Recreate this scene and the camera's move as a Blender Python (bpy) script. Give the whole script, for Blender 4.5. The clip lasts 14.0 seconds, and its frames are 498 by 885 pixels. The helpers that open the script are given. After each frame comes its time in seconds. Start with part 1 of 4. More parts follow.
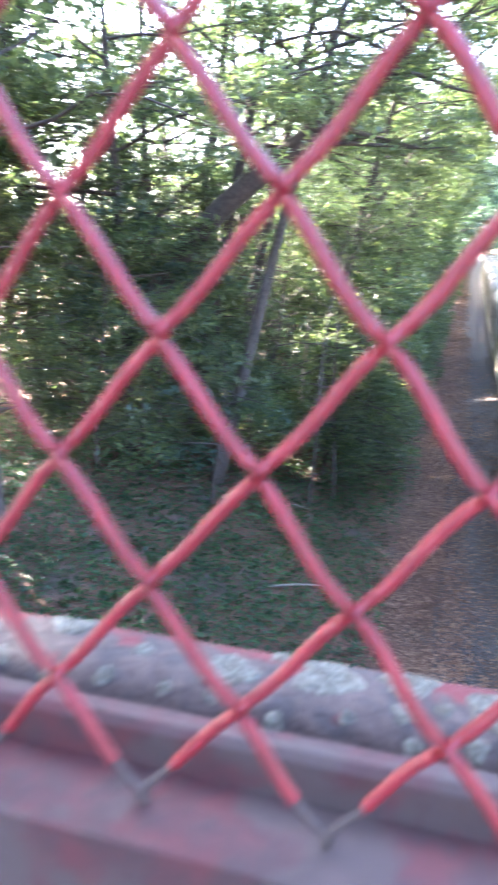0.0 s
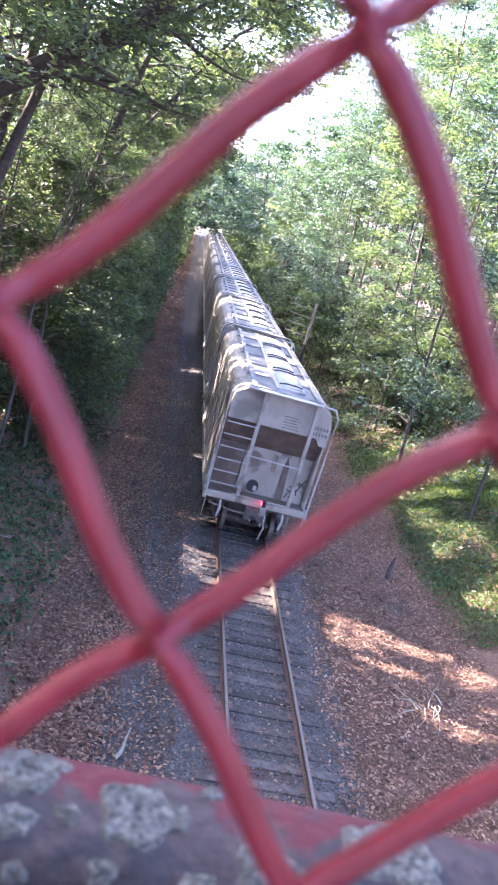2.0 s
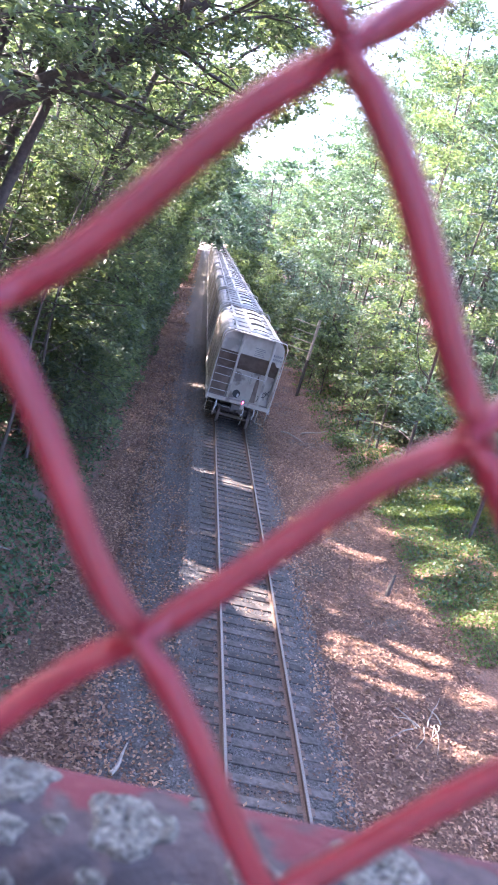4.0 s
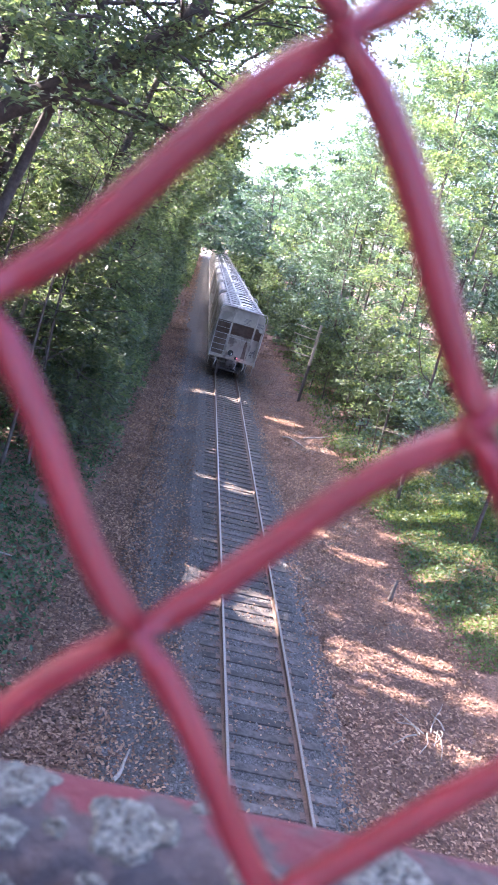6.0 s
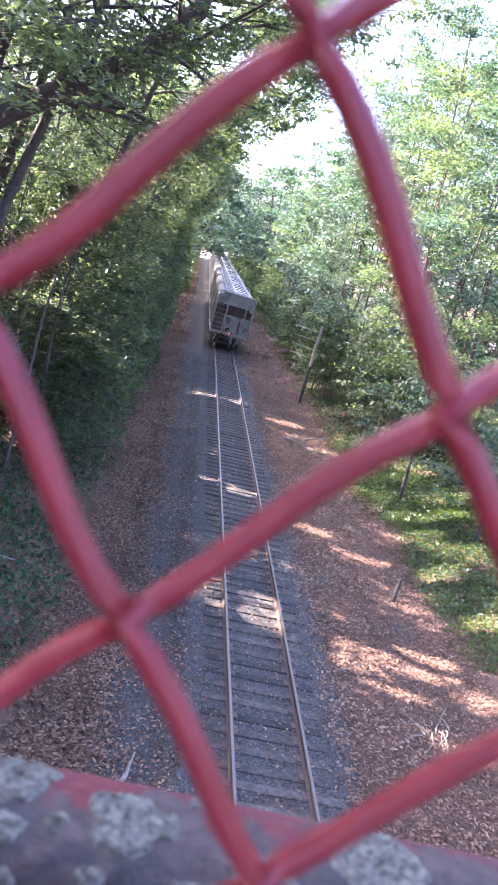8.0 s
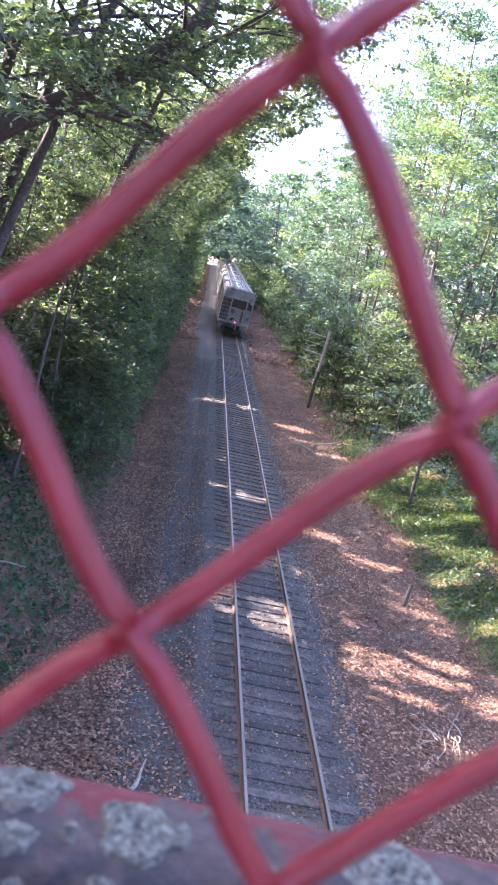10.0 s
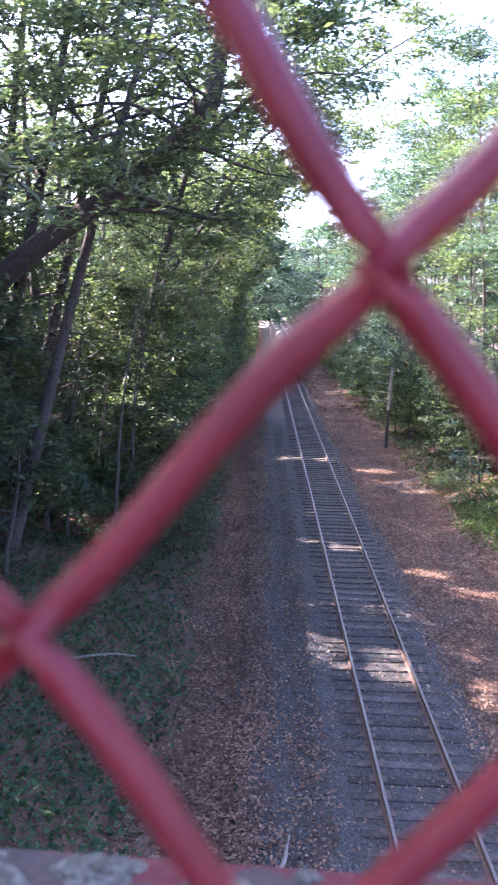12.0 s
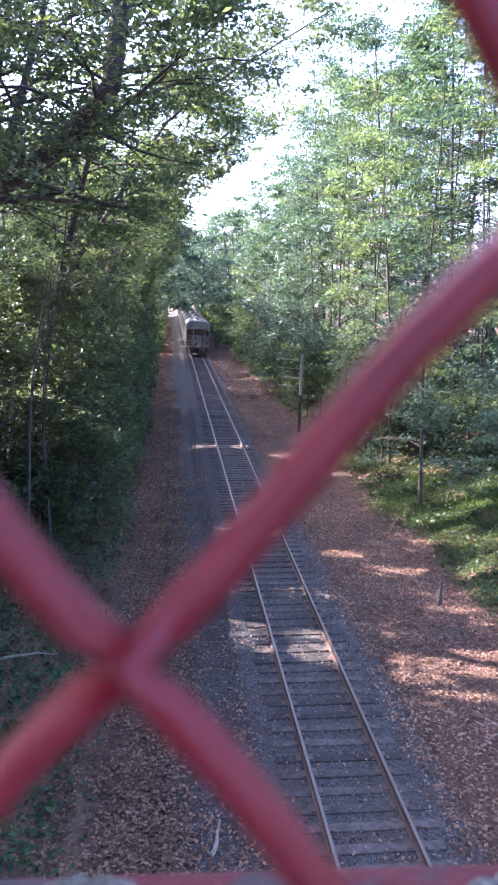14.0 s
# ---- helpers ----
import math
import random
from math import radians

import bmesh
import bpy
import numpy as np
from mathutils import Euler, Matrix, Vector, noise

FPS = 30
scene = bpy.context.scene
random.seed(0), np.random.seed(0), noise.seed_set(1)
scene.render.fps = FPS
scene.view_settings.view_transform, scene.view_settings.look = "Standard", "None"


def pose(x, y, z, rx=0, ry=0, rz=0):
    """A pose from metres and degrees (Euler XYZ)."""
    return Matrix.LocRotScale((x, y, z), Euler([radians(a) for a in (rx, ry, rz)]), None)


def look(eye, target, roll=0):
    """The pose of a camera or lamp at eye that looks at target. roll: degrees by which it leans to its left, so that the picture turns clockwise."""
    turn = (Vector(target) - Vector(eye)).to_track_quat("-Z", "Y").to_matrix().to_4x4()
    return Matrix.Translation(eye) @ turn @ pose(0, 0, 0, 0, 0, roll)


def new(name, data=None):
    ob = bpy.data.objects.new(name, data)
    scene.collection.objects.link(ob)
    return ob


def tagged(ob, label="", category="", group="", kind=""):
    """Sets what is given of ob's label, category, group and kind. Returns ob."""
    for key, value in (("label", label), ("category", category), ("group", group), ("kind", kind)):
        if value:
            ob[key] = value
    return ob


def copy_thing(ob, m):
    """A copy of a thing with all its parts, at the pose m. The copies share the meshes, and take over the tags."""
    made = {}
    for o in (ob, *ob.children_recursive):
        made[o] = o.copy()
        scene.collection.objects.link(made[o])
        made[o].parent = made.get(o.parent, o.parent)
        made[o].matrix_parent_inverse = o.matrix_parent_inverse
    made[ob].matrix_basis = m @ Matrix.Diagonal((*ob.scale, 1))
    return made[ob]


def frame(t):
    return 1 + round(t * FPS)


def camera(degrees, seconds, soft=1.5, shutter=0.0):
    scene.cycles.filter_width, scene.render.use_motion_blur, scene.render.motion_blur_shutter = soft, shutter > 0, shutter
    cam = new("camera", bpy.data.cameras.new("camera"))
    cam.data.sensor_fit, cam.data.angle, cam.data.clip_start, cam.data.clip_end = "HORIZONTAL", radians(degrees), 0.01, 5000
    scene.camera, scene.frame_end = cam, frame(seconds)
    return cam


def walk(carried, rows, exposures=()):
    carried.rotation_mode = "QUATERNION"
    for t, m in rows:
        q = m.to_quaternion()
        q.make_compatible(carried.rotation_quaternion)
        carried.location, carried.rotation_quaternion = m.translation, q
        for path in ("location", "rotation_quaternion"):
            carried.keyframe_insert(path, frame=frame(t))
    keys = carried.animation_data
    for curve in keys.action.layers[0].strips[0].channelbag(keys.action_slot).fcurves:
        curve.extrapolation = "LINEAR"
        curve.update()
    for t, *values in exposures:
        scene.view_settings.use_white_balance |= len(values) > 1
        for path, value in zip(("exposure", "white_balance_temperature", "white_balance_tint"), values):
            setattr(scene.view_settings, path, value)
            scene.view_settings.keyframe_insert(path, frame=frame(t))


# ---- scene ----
cam = camera(35.5, 14.0, soft=1.8, shutter=0.5)
cam.data.dof.use_dof = True
cam.data.dof.focus_distance = 25.0
cam.data.dof.aperture_fstop = 26.0

# seconds, place (x, y, z), yaw, pitch, roll: held by hand behind the fence of a bridge
PATH = [
    (0, -3.406, -0.113, 9.228, 15.56, -15.31, -0.14),
    (0.5, -3.388, -0.031, 9.239, 5.31, -15.59, 2.61),
    (1, -3.391, -0.006, 9.203, -2.51, -16.12, 6.22),
    (1.5, -3.416, 0.002, 9.210, -6.49, -15.78, 13.01),
    (2, -3.404, 0.008, 9.215, -7.37, -15.71, 14.82),
    (2.5, -3.402, 0.007, 9.215, -7.53, -15.31, 15.18),
    (3, -3.401, 0.006, 9.215, -7.12, -14.94, 15.28),
    (5.5, -3.401, 0.005, 9.214, -6.96, -14.49, 15.59),
    (6, -3.400, 0.006, 9.213, -6.71, -14.33, 15.24),
    (6.5, -3.398, 0.003, 9.214, -6.63, -14.21, 15.00),
    (7, -3.398, 0.002, 9.213, -6.61, -14.27, 14.88),
    (7.5, -3.397, 0.002, 9.213, -6.61, -14.26, 14.65),
    (10, -3.397, 0.002, 9.214, -5.79, -14.00, 13.91),
    (10.5, -3.394, -0.000, 9.218, -3.38, -12.70, 11.89),
    (11, -3.384, -0.010, 9.223, 0.39, -10.98, 8.08),
    (11.5, -3.372, 0.001, 9.214, 1.08, -10.75, 4.91),
    (12, -3.370, 0.026, 9.193, 0.72, -10.53, 1.81),
    (12.5, -3.381, 0.045, 9.183, -3.50, -11.54, 0.29),
    (13, -3.391, 0.046, 9.189, -5.82, -11.95, 0.75),
    (13.5, -3.391, 0.044, 9.190, -5.83, -12.03, 0.96),
    (14, -3.392, 0.043, 9.188, -5.74, -11.25, 0.78),
]


def aim(yaw, pitch, roll, x, y, z):
    return pose(x, y, z, 90 + pitch, 0, yaw) @ pose(0, 0, 0, 0, 0, roll)


walk(cam, [(t, aim(yaw, pitch, roll, x, y, z)) for t, x, y, z, yaw, pitch, roll in PATH], [(0.0, 4.8, 5450, 15), (0.5, 4.5, 5400, 23), (1.0, 3.7, 5450, 29), (3.0, 3.95, 5400, 29), (7.5, 3.8, 5350, 28), (10.5, 3.65, 5300, 28), (11.5, 3.5, 5250, 29), (12.5, 3.25, 5150, 30), (14.0, 3.15, 5150, 30)])

# ---- light ----
SUN_WAY = Vector((-0.72, 0.36, 0.60)).normalized()
world = bpy.data.worlds.new("sky")
scene.world = world
world.use_nodes = True
wt = world.node_tree
sky = wt.nodes.new("ShaderNodeTexSky")
sky.sky_type = "NISHITA"
sky.sun_disc = False
sky.sun_elevation = math.asin(SUN_WAY.z)
sky.sun_rotation = math.atan2(SUN_WAY.x, SUN_WAY.y)
sky.air_density, sky.dust_density, sky.ozone_density = 0.75, 4.0, 0.4
wt.links.new(sky.outputs[0], wt.nodes["Background"].inputs[0])
wt.nodes["Background"].inputs[1].default_value = 0.15
sun = new("sun", bpy.data.lights.new("sun", "SUN"))
sun.data.energy, sun.data.angle, sun.data.color = 4.6, radians(0.55), (1.0, 0.82, 0.58)
sun.matrix_world = look((0, 0, 60), Vector((0, 0, 60)) - SUN_WAY)


# ---- materials ----
def surf(name, c1, c2, scale=8.0, rough=0.8, bump=0.3, metal=0.0, c3=None, scale3=1.2, cover3=0.5, island=0.0, rand=0.0, relief=0.01):
    """Two colours mixed by fine noise, a third in larger stains, with relief."""
    m = bpy.data.materials.new(name)
    m.use_nodes = True
    n, l = m.node_tree.nodes, m.node_tree.links
    b = n["Principled BSDF"]
    b.inputs["Roughness"].default_value, b.inputs["Metallic"].default_value = rough, metal
    co = n.new("ShaderNodeTexCoord")
    t1 = n.new("ShaderNodeTexNoise")
    t1.inputs["Scale"].default_value, t1.inputs["Detail"].default_value = scale, 6
    l.new(co.outputs["Object"], t1.inputs["Vector"])
    r1 = n.new("ShaderNodeValToRGB")
    r1.color_ramp.elements[0].position, r1.color_ramp.elements[1].position = 0.35, 0.65
    r1.color_ramp.elements[0].color, r1.color_ramp.elements[1].color = (*c1, 1), (*c2, 1)
    l.new(t1.outputs[0], r1.inputs[0])
    col = r1.outputs[0]
    if c3:
        t3 = n.new("ShaderNodeTexNoise")
        t3.inputs["Scale"].default_value, t3.inputs["Detail"].default_value = scale3, 5
        l.new(co.outputs["Object"], t3.inputs["Vector"])
        r3 = n.new("ShaderNodeValToRGB")
        r3.color_ramp.elements[0].position, r3.color_ramp.elements[1].position = cover3, cover3 + 0.1
        l.new(t3.outputs[0], r3.inputs[0])
        mx = n.new("ShaderNodeMix")
        mx.data_type = "RGBA"
        l.new(r3.outputs[0], mx.inputs[0])
        l.new(col, mx.inputs[6])
        mx.inputs[7].default_value = (*c3, 1)
        col = mx.outputs[2]
    if island or rand:
        src = n.new("ShaderNodeNewGeometry").outputs["Random Per Island"] if island else n.new("ShaderNodeObjectInfo").outputs["Random"]
        mr = n.new("ShaderNodeMapRange")
        k = island or rand
        mr.inputs[3].default_value, mr.inputs[4].default_value = 1 - k, 1 + k
        l.new(src, mr.inputs[0])
        hs = n.new("ShaderNodeHueSaturation")
        l.new(mr.outputs[0], hs.inputs["Value"])
        l.new(col, hs.inputs["Color"])
        col = hs.outputs[0]
    l.new(col, b.inputs["Base Color"])
    if bump:
        bp = n.new("ShaderNodeBump")
        bp.inputs["Strength"].default_value, bp.inputs["Distance"].default_value = bump, relief
        l.new(t1.outputs[0], bp.inputs["Height"])
        l.new(bp.outputs[0], b.inputs["Normal"])
    return m


def leafy(name, c1, c2, c3, through_share=0.45, rough=0.5):
    """Leaves: each its own tint, with light that comes through the blade."""
    m = bpy.data.materials.new(name)
    m.use_nodes = True
    n, l = m.node_tree.nodes, m.node_tree.links
    b = n["Principled BSDF"]
    b.inputs["Roughness"].default_value = rough
    g = n.new("ShaderNodeNewGeometry")
    r = n.new("ShaderNodeValToRGB")
    r.color_ramp.elements[0].color, r.color_ramp.elements[1].color = (*c1, 1), (*c3, 1)
    e = r.color_ramp.elements.new(0.55)
    e.color = (*c2, 1)
    l.new(g.outputs["Random Per Island"], r.inputs[0])
    tex = n.new("ShaderNodeTexNoise")
    tex.inputs["Scale"].default_value = 0.35
    l.new(g.outputs["Position"], tex.inputs["Vector"])
    mr = n.new("ShaderNodeMapRange")
    mr.inputs[1].default_value, mr.inputs[2].default_value, mr.inputs[3].default_value, mr.inputs[4].default_value = 0.3, 0.7, 0.7, 1.3
    l.new(tex.outputs[0], mr.inputs[0])
    hs = n.new("ShaderNodeHueSaturation")
    l.new(mr.outputs[0], hs.inputs["Value"])
    l.new(r.outputs[0], hs.inputs["Color"])
    l.new(hs.outputs[0], b.inputs["Base Color"])
    tr = n.new("ShaderNodeBsdfTranslucent")
    warm = n.new("ShaderNodeMix")
    warm.data_type, warm.blend_type = "RGBA", "MULTIPLY"
    warm.inputs[0].default_value = 1.0
    l.new(hs.outputs[0], warm.inputs[6])
    warm.inputs[7].default_value = (1.9, 1.95, 1.05, 1)
    l.new(warm.outputs[2], tr.inputs[0])
    mix = n.new("ShaderNodeMixShader")
    mix.inputs[0].default_value = through_share
    l.new(b.outputs[0], mix.inputs[1])
    l.new(tr.outputs[0], mix.inputs[2])
    l.new(mix.outputs[0], n["Material Output"].inputs[0])
    return m


def glow(name, colour, strength):
    m = bpy.data.materials.new(name)
    m.use_nodes = True
    b = m.node_tree.nodes["Principled BSDF"]
    b.inputs["Base Color"].default_value = (*colour, 1)
    b.inputs["Emission Color"].default_value, b.inputs["Emission Strength"].default_value = (*colour, 1), strength
    return m


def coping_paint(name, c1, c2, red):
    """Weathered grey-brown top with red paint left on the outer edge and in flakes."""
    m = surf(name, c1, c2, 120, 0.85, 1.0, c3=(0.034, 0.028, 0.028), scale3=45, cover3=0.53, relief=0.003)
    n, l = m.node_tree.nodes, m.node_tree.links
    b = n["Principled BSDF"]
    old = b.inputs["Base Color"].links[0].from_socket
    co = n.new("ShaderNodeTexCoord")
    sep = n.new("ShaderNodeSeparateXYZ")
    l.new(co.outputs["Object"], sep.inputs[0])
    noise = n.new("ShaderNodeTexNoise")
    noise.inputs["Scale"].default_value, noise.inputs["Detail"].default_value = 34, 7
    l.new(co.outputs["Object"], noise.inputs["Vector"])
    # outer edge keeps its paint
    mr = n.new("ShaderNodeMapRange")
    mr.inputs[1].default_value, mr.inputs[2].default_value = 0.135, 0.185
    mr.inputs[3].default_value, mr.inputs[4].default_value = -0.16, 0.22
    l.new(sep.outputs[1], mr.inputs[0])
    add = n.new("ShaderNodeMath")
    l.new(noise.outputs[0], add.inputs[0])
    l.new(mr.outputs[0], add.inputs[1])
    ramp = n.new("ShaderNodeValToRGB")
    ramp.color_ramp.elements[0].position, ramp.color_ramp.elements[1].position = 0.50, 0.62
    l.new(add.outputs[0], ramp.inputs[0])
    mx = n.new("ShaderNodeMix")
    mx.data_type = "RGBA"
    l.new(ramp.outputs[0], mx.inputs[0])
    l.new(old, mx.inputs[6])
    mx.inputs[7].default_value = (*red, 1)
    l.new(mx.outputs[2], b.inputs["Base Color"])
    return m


WIRE = surf("red_vinyl", (0.132, 0.0045, 0.009), (0.18, 0.008, 0.014), 60, 0.42, 0.15, c3=(0.26, 0.03, 0.035), scale3=25, cover3=0.62, relief=0.001)
BARE_WIRE = surf("bare_wire", (0.035, 0.024, 0.021), (0.06, 0.042, 0.036), 200, 0.7, 0.2, relief=0.001)
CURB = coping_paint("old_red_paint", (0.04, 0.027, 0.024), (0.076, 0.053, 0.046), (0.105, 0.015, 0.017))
CRUST = surf("lichen_crust", (0.06, 0.057, 0.045), (0.21, 0.2, 0.16), 330, 0.95, 1.0, c3=(0.10, 0.09, 0.068), scale3=120, cover3=0.52, relief=0.003)
RAILPAINT = surf("rail_paint", (0.058, 0.01, 0.012), (0.03, 0.012, 0.013), 70, 0.75, 0.6, c3=(0.042, 0.026, 0.024), scale3=26, cover3=0.47, relief=0.003)
CONCRETE = surf("concrete", (0.28, 0.27, 0.25), (0.36, 0.35, 0.32), 12, 0.9, 0.3, c3=(0.22, 0.21, 0.19), scale3=0.8)
STEEL = surf("rail_side", (0.10, 0.065, 0.05), (0.15, 0.10, 0.075), 20, 0.7, 0.3, metal=0.3)
RUNNING = surf("rail_top", (0.17, 0.15, 0.13), (0.25, 0.22, 0.195), 30, 0.5, 0.05, metal=0.9)
TIE = surf("creosote_timber", (0.045, 0.037, 0.032), (0.092, 0.078, 0.069), 9, 0.9, 0.6, rand=0.45, relief=0.015)
BALLAST = surf("ballast_bed", (0.04, 0.036, 0.033), (0.104, 0.094, 0.086), 26, 0.95, 1.0, c3=(0.085, 0.062, 0.05), scale3=0.8, cover3=0.56, relief=0.04)
STONE = surf("ballast_stone", (0.07, 0.063, 0.058), (0.145, 0.133, 0.123), 14, 0.9, 0.4, island=0.5)
LITTER = surf("leaf_litter_bed", (0.085, 0.045, 0.029), (0.18, 0.1, 0.065), 16, 0.95, 1.0, c3=(0.09, 0.07, 0.055), scale3=0.5, cover3=0.55, relief=0.05)
DRY = leafy("dry_leaf", (0.076, 0.04, 0.026), (0.17, 0.095, 0.061), (0.33, 0.21, 0.14), 0.12, 0.8)
LEAF = leafy("broad_leaf", (0.043, 0.066, 0.038), (0.068, 0.098, 0.052), (0.115, 0.142, 0.064), 0.5)
LEAF_DARK = leafy("deep_leaf", (0.045, 0.064, 0.045), (0.07, 0.095, 0.058), (0.112, 0.135, 0.068), 0.5)
LEAF_PALE = leafy("pale_leaf", (0.034, 0.062, 0.05), (0.052, 0.09, 0.064), (0.088, 0.13, 0.078), 0.28)
IVY = leafy("ground_ivy", (0.016, 0.04, 0.016), (0.028, 0.068, 0.024), (0.056, 0.1, 0.033), 0.3)
GRASS = leafy("low_grass", (0.034, 0.06, 0.016), (0.06, 0.092, 0.02), (0.115, 0.14, 0.028), 0.35)
BARK = surf("bark", (0.04, 0.033, 0.028), (0.075, 0.062, 0.052), 9, 0.95, 0.6, relief=0.02)
PALEBARK = surf("pale_bark", (0.17, 0.145, 0.12), (0.30, 0.26, 0.21), 12, 0.9, 0.6, relief=0.01)
CAR = surf("hopper_paint", (0.255, 0.228, 0.19), (0.315, 0.283, 0.238), 3.0, 0.65, 0.08, c3=(0.175, 0.155, 0.132), scale3=1.1, cover3=0.5)
CAR_ROOF = surf("hopper_roof", (0.18, 0.176, 0.17), (0.235, 0.23, 0.222), 2.0, 0.85, 0.08, c3=(0.3, 0.295, 0.28), scale3=0.8, cover3=0.56)
CAR_DIRTY = surf("dusty_plate", (0.25, 0.218, 0.18), (0.31, 0.275, 0.23), 2.5, 0.8, 0.1, c3=(0.125, 0.1, 0.082), scale3=1.4, cover3=0.52)
TROUGH = surf("cement_dusted", (0.38, 0.375, 0.36), (0.50, 0.495, 0.475), 5, 0.75, 0.15, c3=(0.27, 0.26, 0.25), scale3=1.6, cover3=0.54)
BOGIE = surf("truck_iron", (0.05, 0.042, 0.038), (0.09, 0.07, 0.06), 10, 0.85, 0.4)
WHEEL = surf("wheel_steel", (0.09, 0.07, 0.06), (0.14, 0.11, 0.09), 8, 0.6, 0.2, metal=0.4)
CAR_TRIM = surf("worn_trim", (0.30, 0.29, 0.27), (0.38, 0.37, 0.35), 6, 0.6, 0.1)
BLACK = surf("black_paint", (0.012, 0.012, 0.013), (0.02, 0.02, 0.02), 10, 0.7, 0.0)
FADED = surf("faded_lettering", (0.085, 0.085, 0.09), (0.13, 0.13, 0.135), 10, 0.7, 0.0)
# brown for the rust streak, and for shade painted into the car-end recesses
BAY = surf("rust_and_shade_bay", (0.095, 0.07, 0.054), (0.14, 0.105, 0.082), 3, 0.85, 0.15, c3=(0.085, 0.06, 0.046), scale3=1.8, cover3=0.53)
WHITE = surf("white_paint", (0.70, 0.70, 0.69), (0.8, 0.8, 0.78), 6, 0.6, 0.1)
REDLAMP = glow("red_lamp_glass", (1.0, 0.03, 0.06), 4.0)


# ---- building helpers ----
def part(name, bm, material, parent, label=""):
    me = bpy.data.meshes.new(name)
    bm.to_mesh(me)
    bm.free()
    me.materials.append(material)
    ob = new(name, me)
    ob.parent = parent
    return tagged(ob, label)


def mesh_of(name, verts, faces, material, smooth=False):
    """A mesh from arrays: verts (n, 3), faces (m, 3 or 4)."""
    me = bpy.data.meshes.new(name)
    verts, faces = np.asarray(verts, np.float32), np.asarray(faces, np.int32)
    k = faces.shape[1]
    me.vertices.add(len(verts))
    me.vertices.foreach_set("co", verts.ravel())
    me.loops.add(faces.size)
    me.loops.foreach_set("vertex_index", faces.ravel())
    me.polygons.add(len(faces))
    me.polygons.foreach_set("loop_start", np.arange(len(faces), dtype=np.int32) * k)
    me.polygons.foreach_set("use_smooth", np.full(len(faces), smooth))
    me.update(calc_edges=True)
    me.materials.append(material)
    return me


def thing(name, label, category, group="", kind="", at=None):
    ob = new(name)
    ob.empty_display_size = 0.2
    if at is not None:
        ob.matrix_basis = at
    return tagged(ob, label, category, group, kind)


def box(bm, x0, x1, y0, y1, z0, z1, bevel=0.0):
    r = bmesh.ops.create_cube(bm, size=1.0)
    for v in r["verts"]:
        v.co = Vector(((x0 + x1) / 2 + v.co.x * (x1 - x0), (y0 + y1) / 2 + v.co.y * (y1 - y0), (z0 + z1) / 2 + v.co.z * (z1 - z0)))
    if bevel:
        edges = list({e for v in r["verts"] for e in v.link_edges})
        bmesh.ops.bevel(bm, geom=edges, offset=bevel, segments=1, affect="EDGES")
    return bm


def boxed(name, dims, material, parent, bevel=0.0, label=""):
    return part(name, box(bmesh.new(), *dims, bevel), material, parent, label)


def prism(bm, outline, axis, a, b):
    """An outline of (u, v) pushed along an axis from a to b. x: (y, z), y: (x, z), z: (x, y)."""
    def at(u, v, w):
        return {"x": (w, u, v), "y": (u, w, v), "z": (u, v, w)}[axis]
    lo = [bm.verts.new(at(u, v, a)) for u, v in outline]
    hi = [bm.verts.new(at(u, v, b)) for u, v in outline]
    n = len(outline)
    bm.faces.new(lo), bm.faces.new(hi)
    for i in range(n):
        bm.faces.new((lo[i], lo[(i + 1) % n], hi[(i + 1) % n], hi[i]))
    bmesh.ops.recalc_face_normals(bm, faces=bm.faces[:])
    return bm


def tube(points, radii, sides=8):
    """Arrays of a tapered tube along points."""
    P, rad = np.asarray(points, float), np.broadcast_to(np.asarray(radii, float), (len(points),))
    T = np.gradient(P, axis=0)
    T /= np.linalg.norm(T, axis=1)[:, None] + 1e-9
    ref = np.array([0.0, 0.0, 1.0]) if abs(T[:, 2]).mean() < 0.8 else np.array([1.0, 0.0, 0.0])
    U = np.cross(T, ref)
    U /= np.linalg.norm(U, axis=1)[:, None] + 1e-9
    V = np.cross(T, U)
    a = np.linspace(0, 2 * np.pi, sides, endpoint=False)
    ring = P[:, None] + rad[:, None, None] * (np.cos(a)[None, :, None] * U[:, None] + np.sin(a)[None, :, None] * V[:, None])
    i, j = np.meshgrid(np.arange(len(P) - 1), np.arange(sides), indexing="ij")
    k = (j + 1) % sides
    faces = np.stack([i * sides + j, i * sides + k, (i + 1) * sides + k, (i + 1) * sides + j], -1).reshape(-1, 4)
    return ring.reshape(-1, 3), faces


def joined(pieces):
    V, F, n = [], [], 0
    for v, f in pieces:
        V.append(v), F.append(f + n)
        n += len(v)
    return np.concatenate(V), np.concatenate(F)


def rod(name, points, radius, material, parent, sides=6, label=""):
    v, f = tube(points, radius, sides)
    ob = new(name, mesh_of(name, v, f, material, True))
    ob.parent = parent
    return tagged(ob, label)


# ---- ground ----
def height(x, y):
    x, y = np.asarray(x, float), np.asarray(y, float)
    left, right = np.maximum(-5.2 - x, 0), np.maximum(x - 6.5, 0)
    z = -0.5 + 0.42 * np.minimum(left, 8) + 0.12 * np.clip(left - 8, 0, 40) + 0.22 * np.minimum(right, 10) + 0.1 * np.clip(right - 10, 0, 40)
    wob = 0.12 * np.sin(x * 0.9 + 0.4 * y) * np.sin(0.37 * y + 1.3) + 0.05 * np.sin(2.3 * x - 1.7 * y)
    return z + wob * np.clip((np.abs(x) - 2.5) / 3, 0, 1)


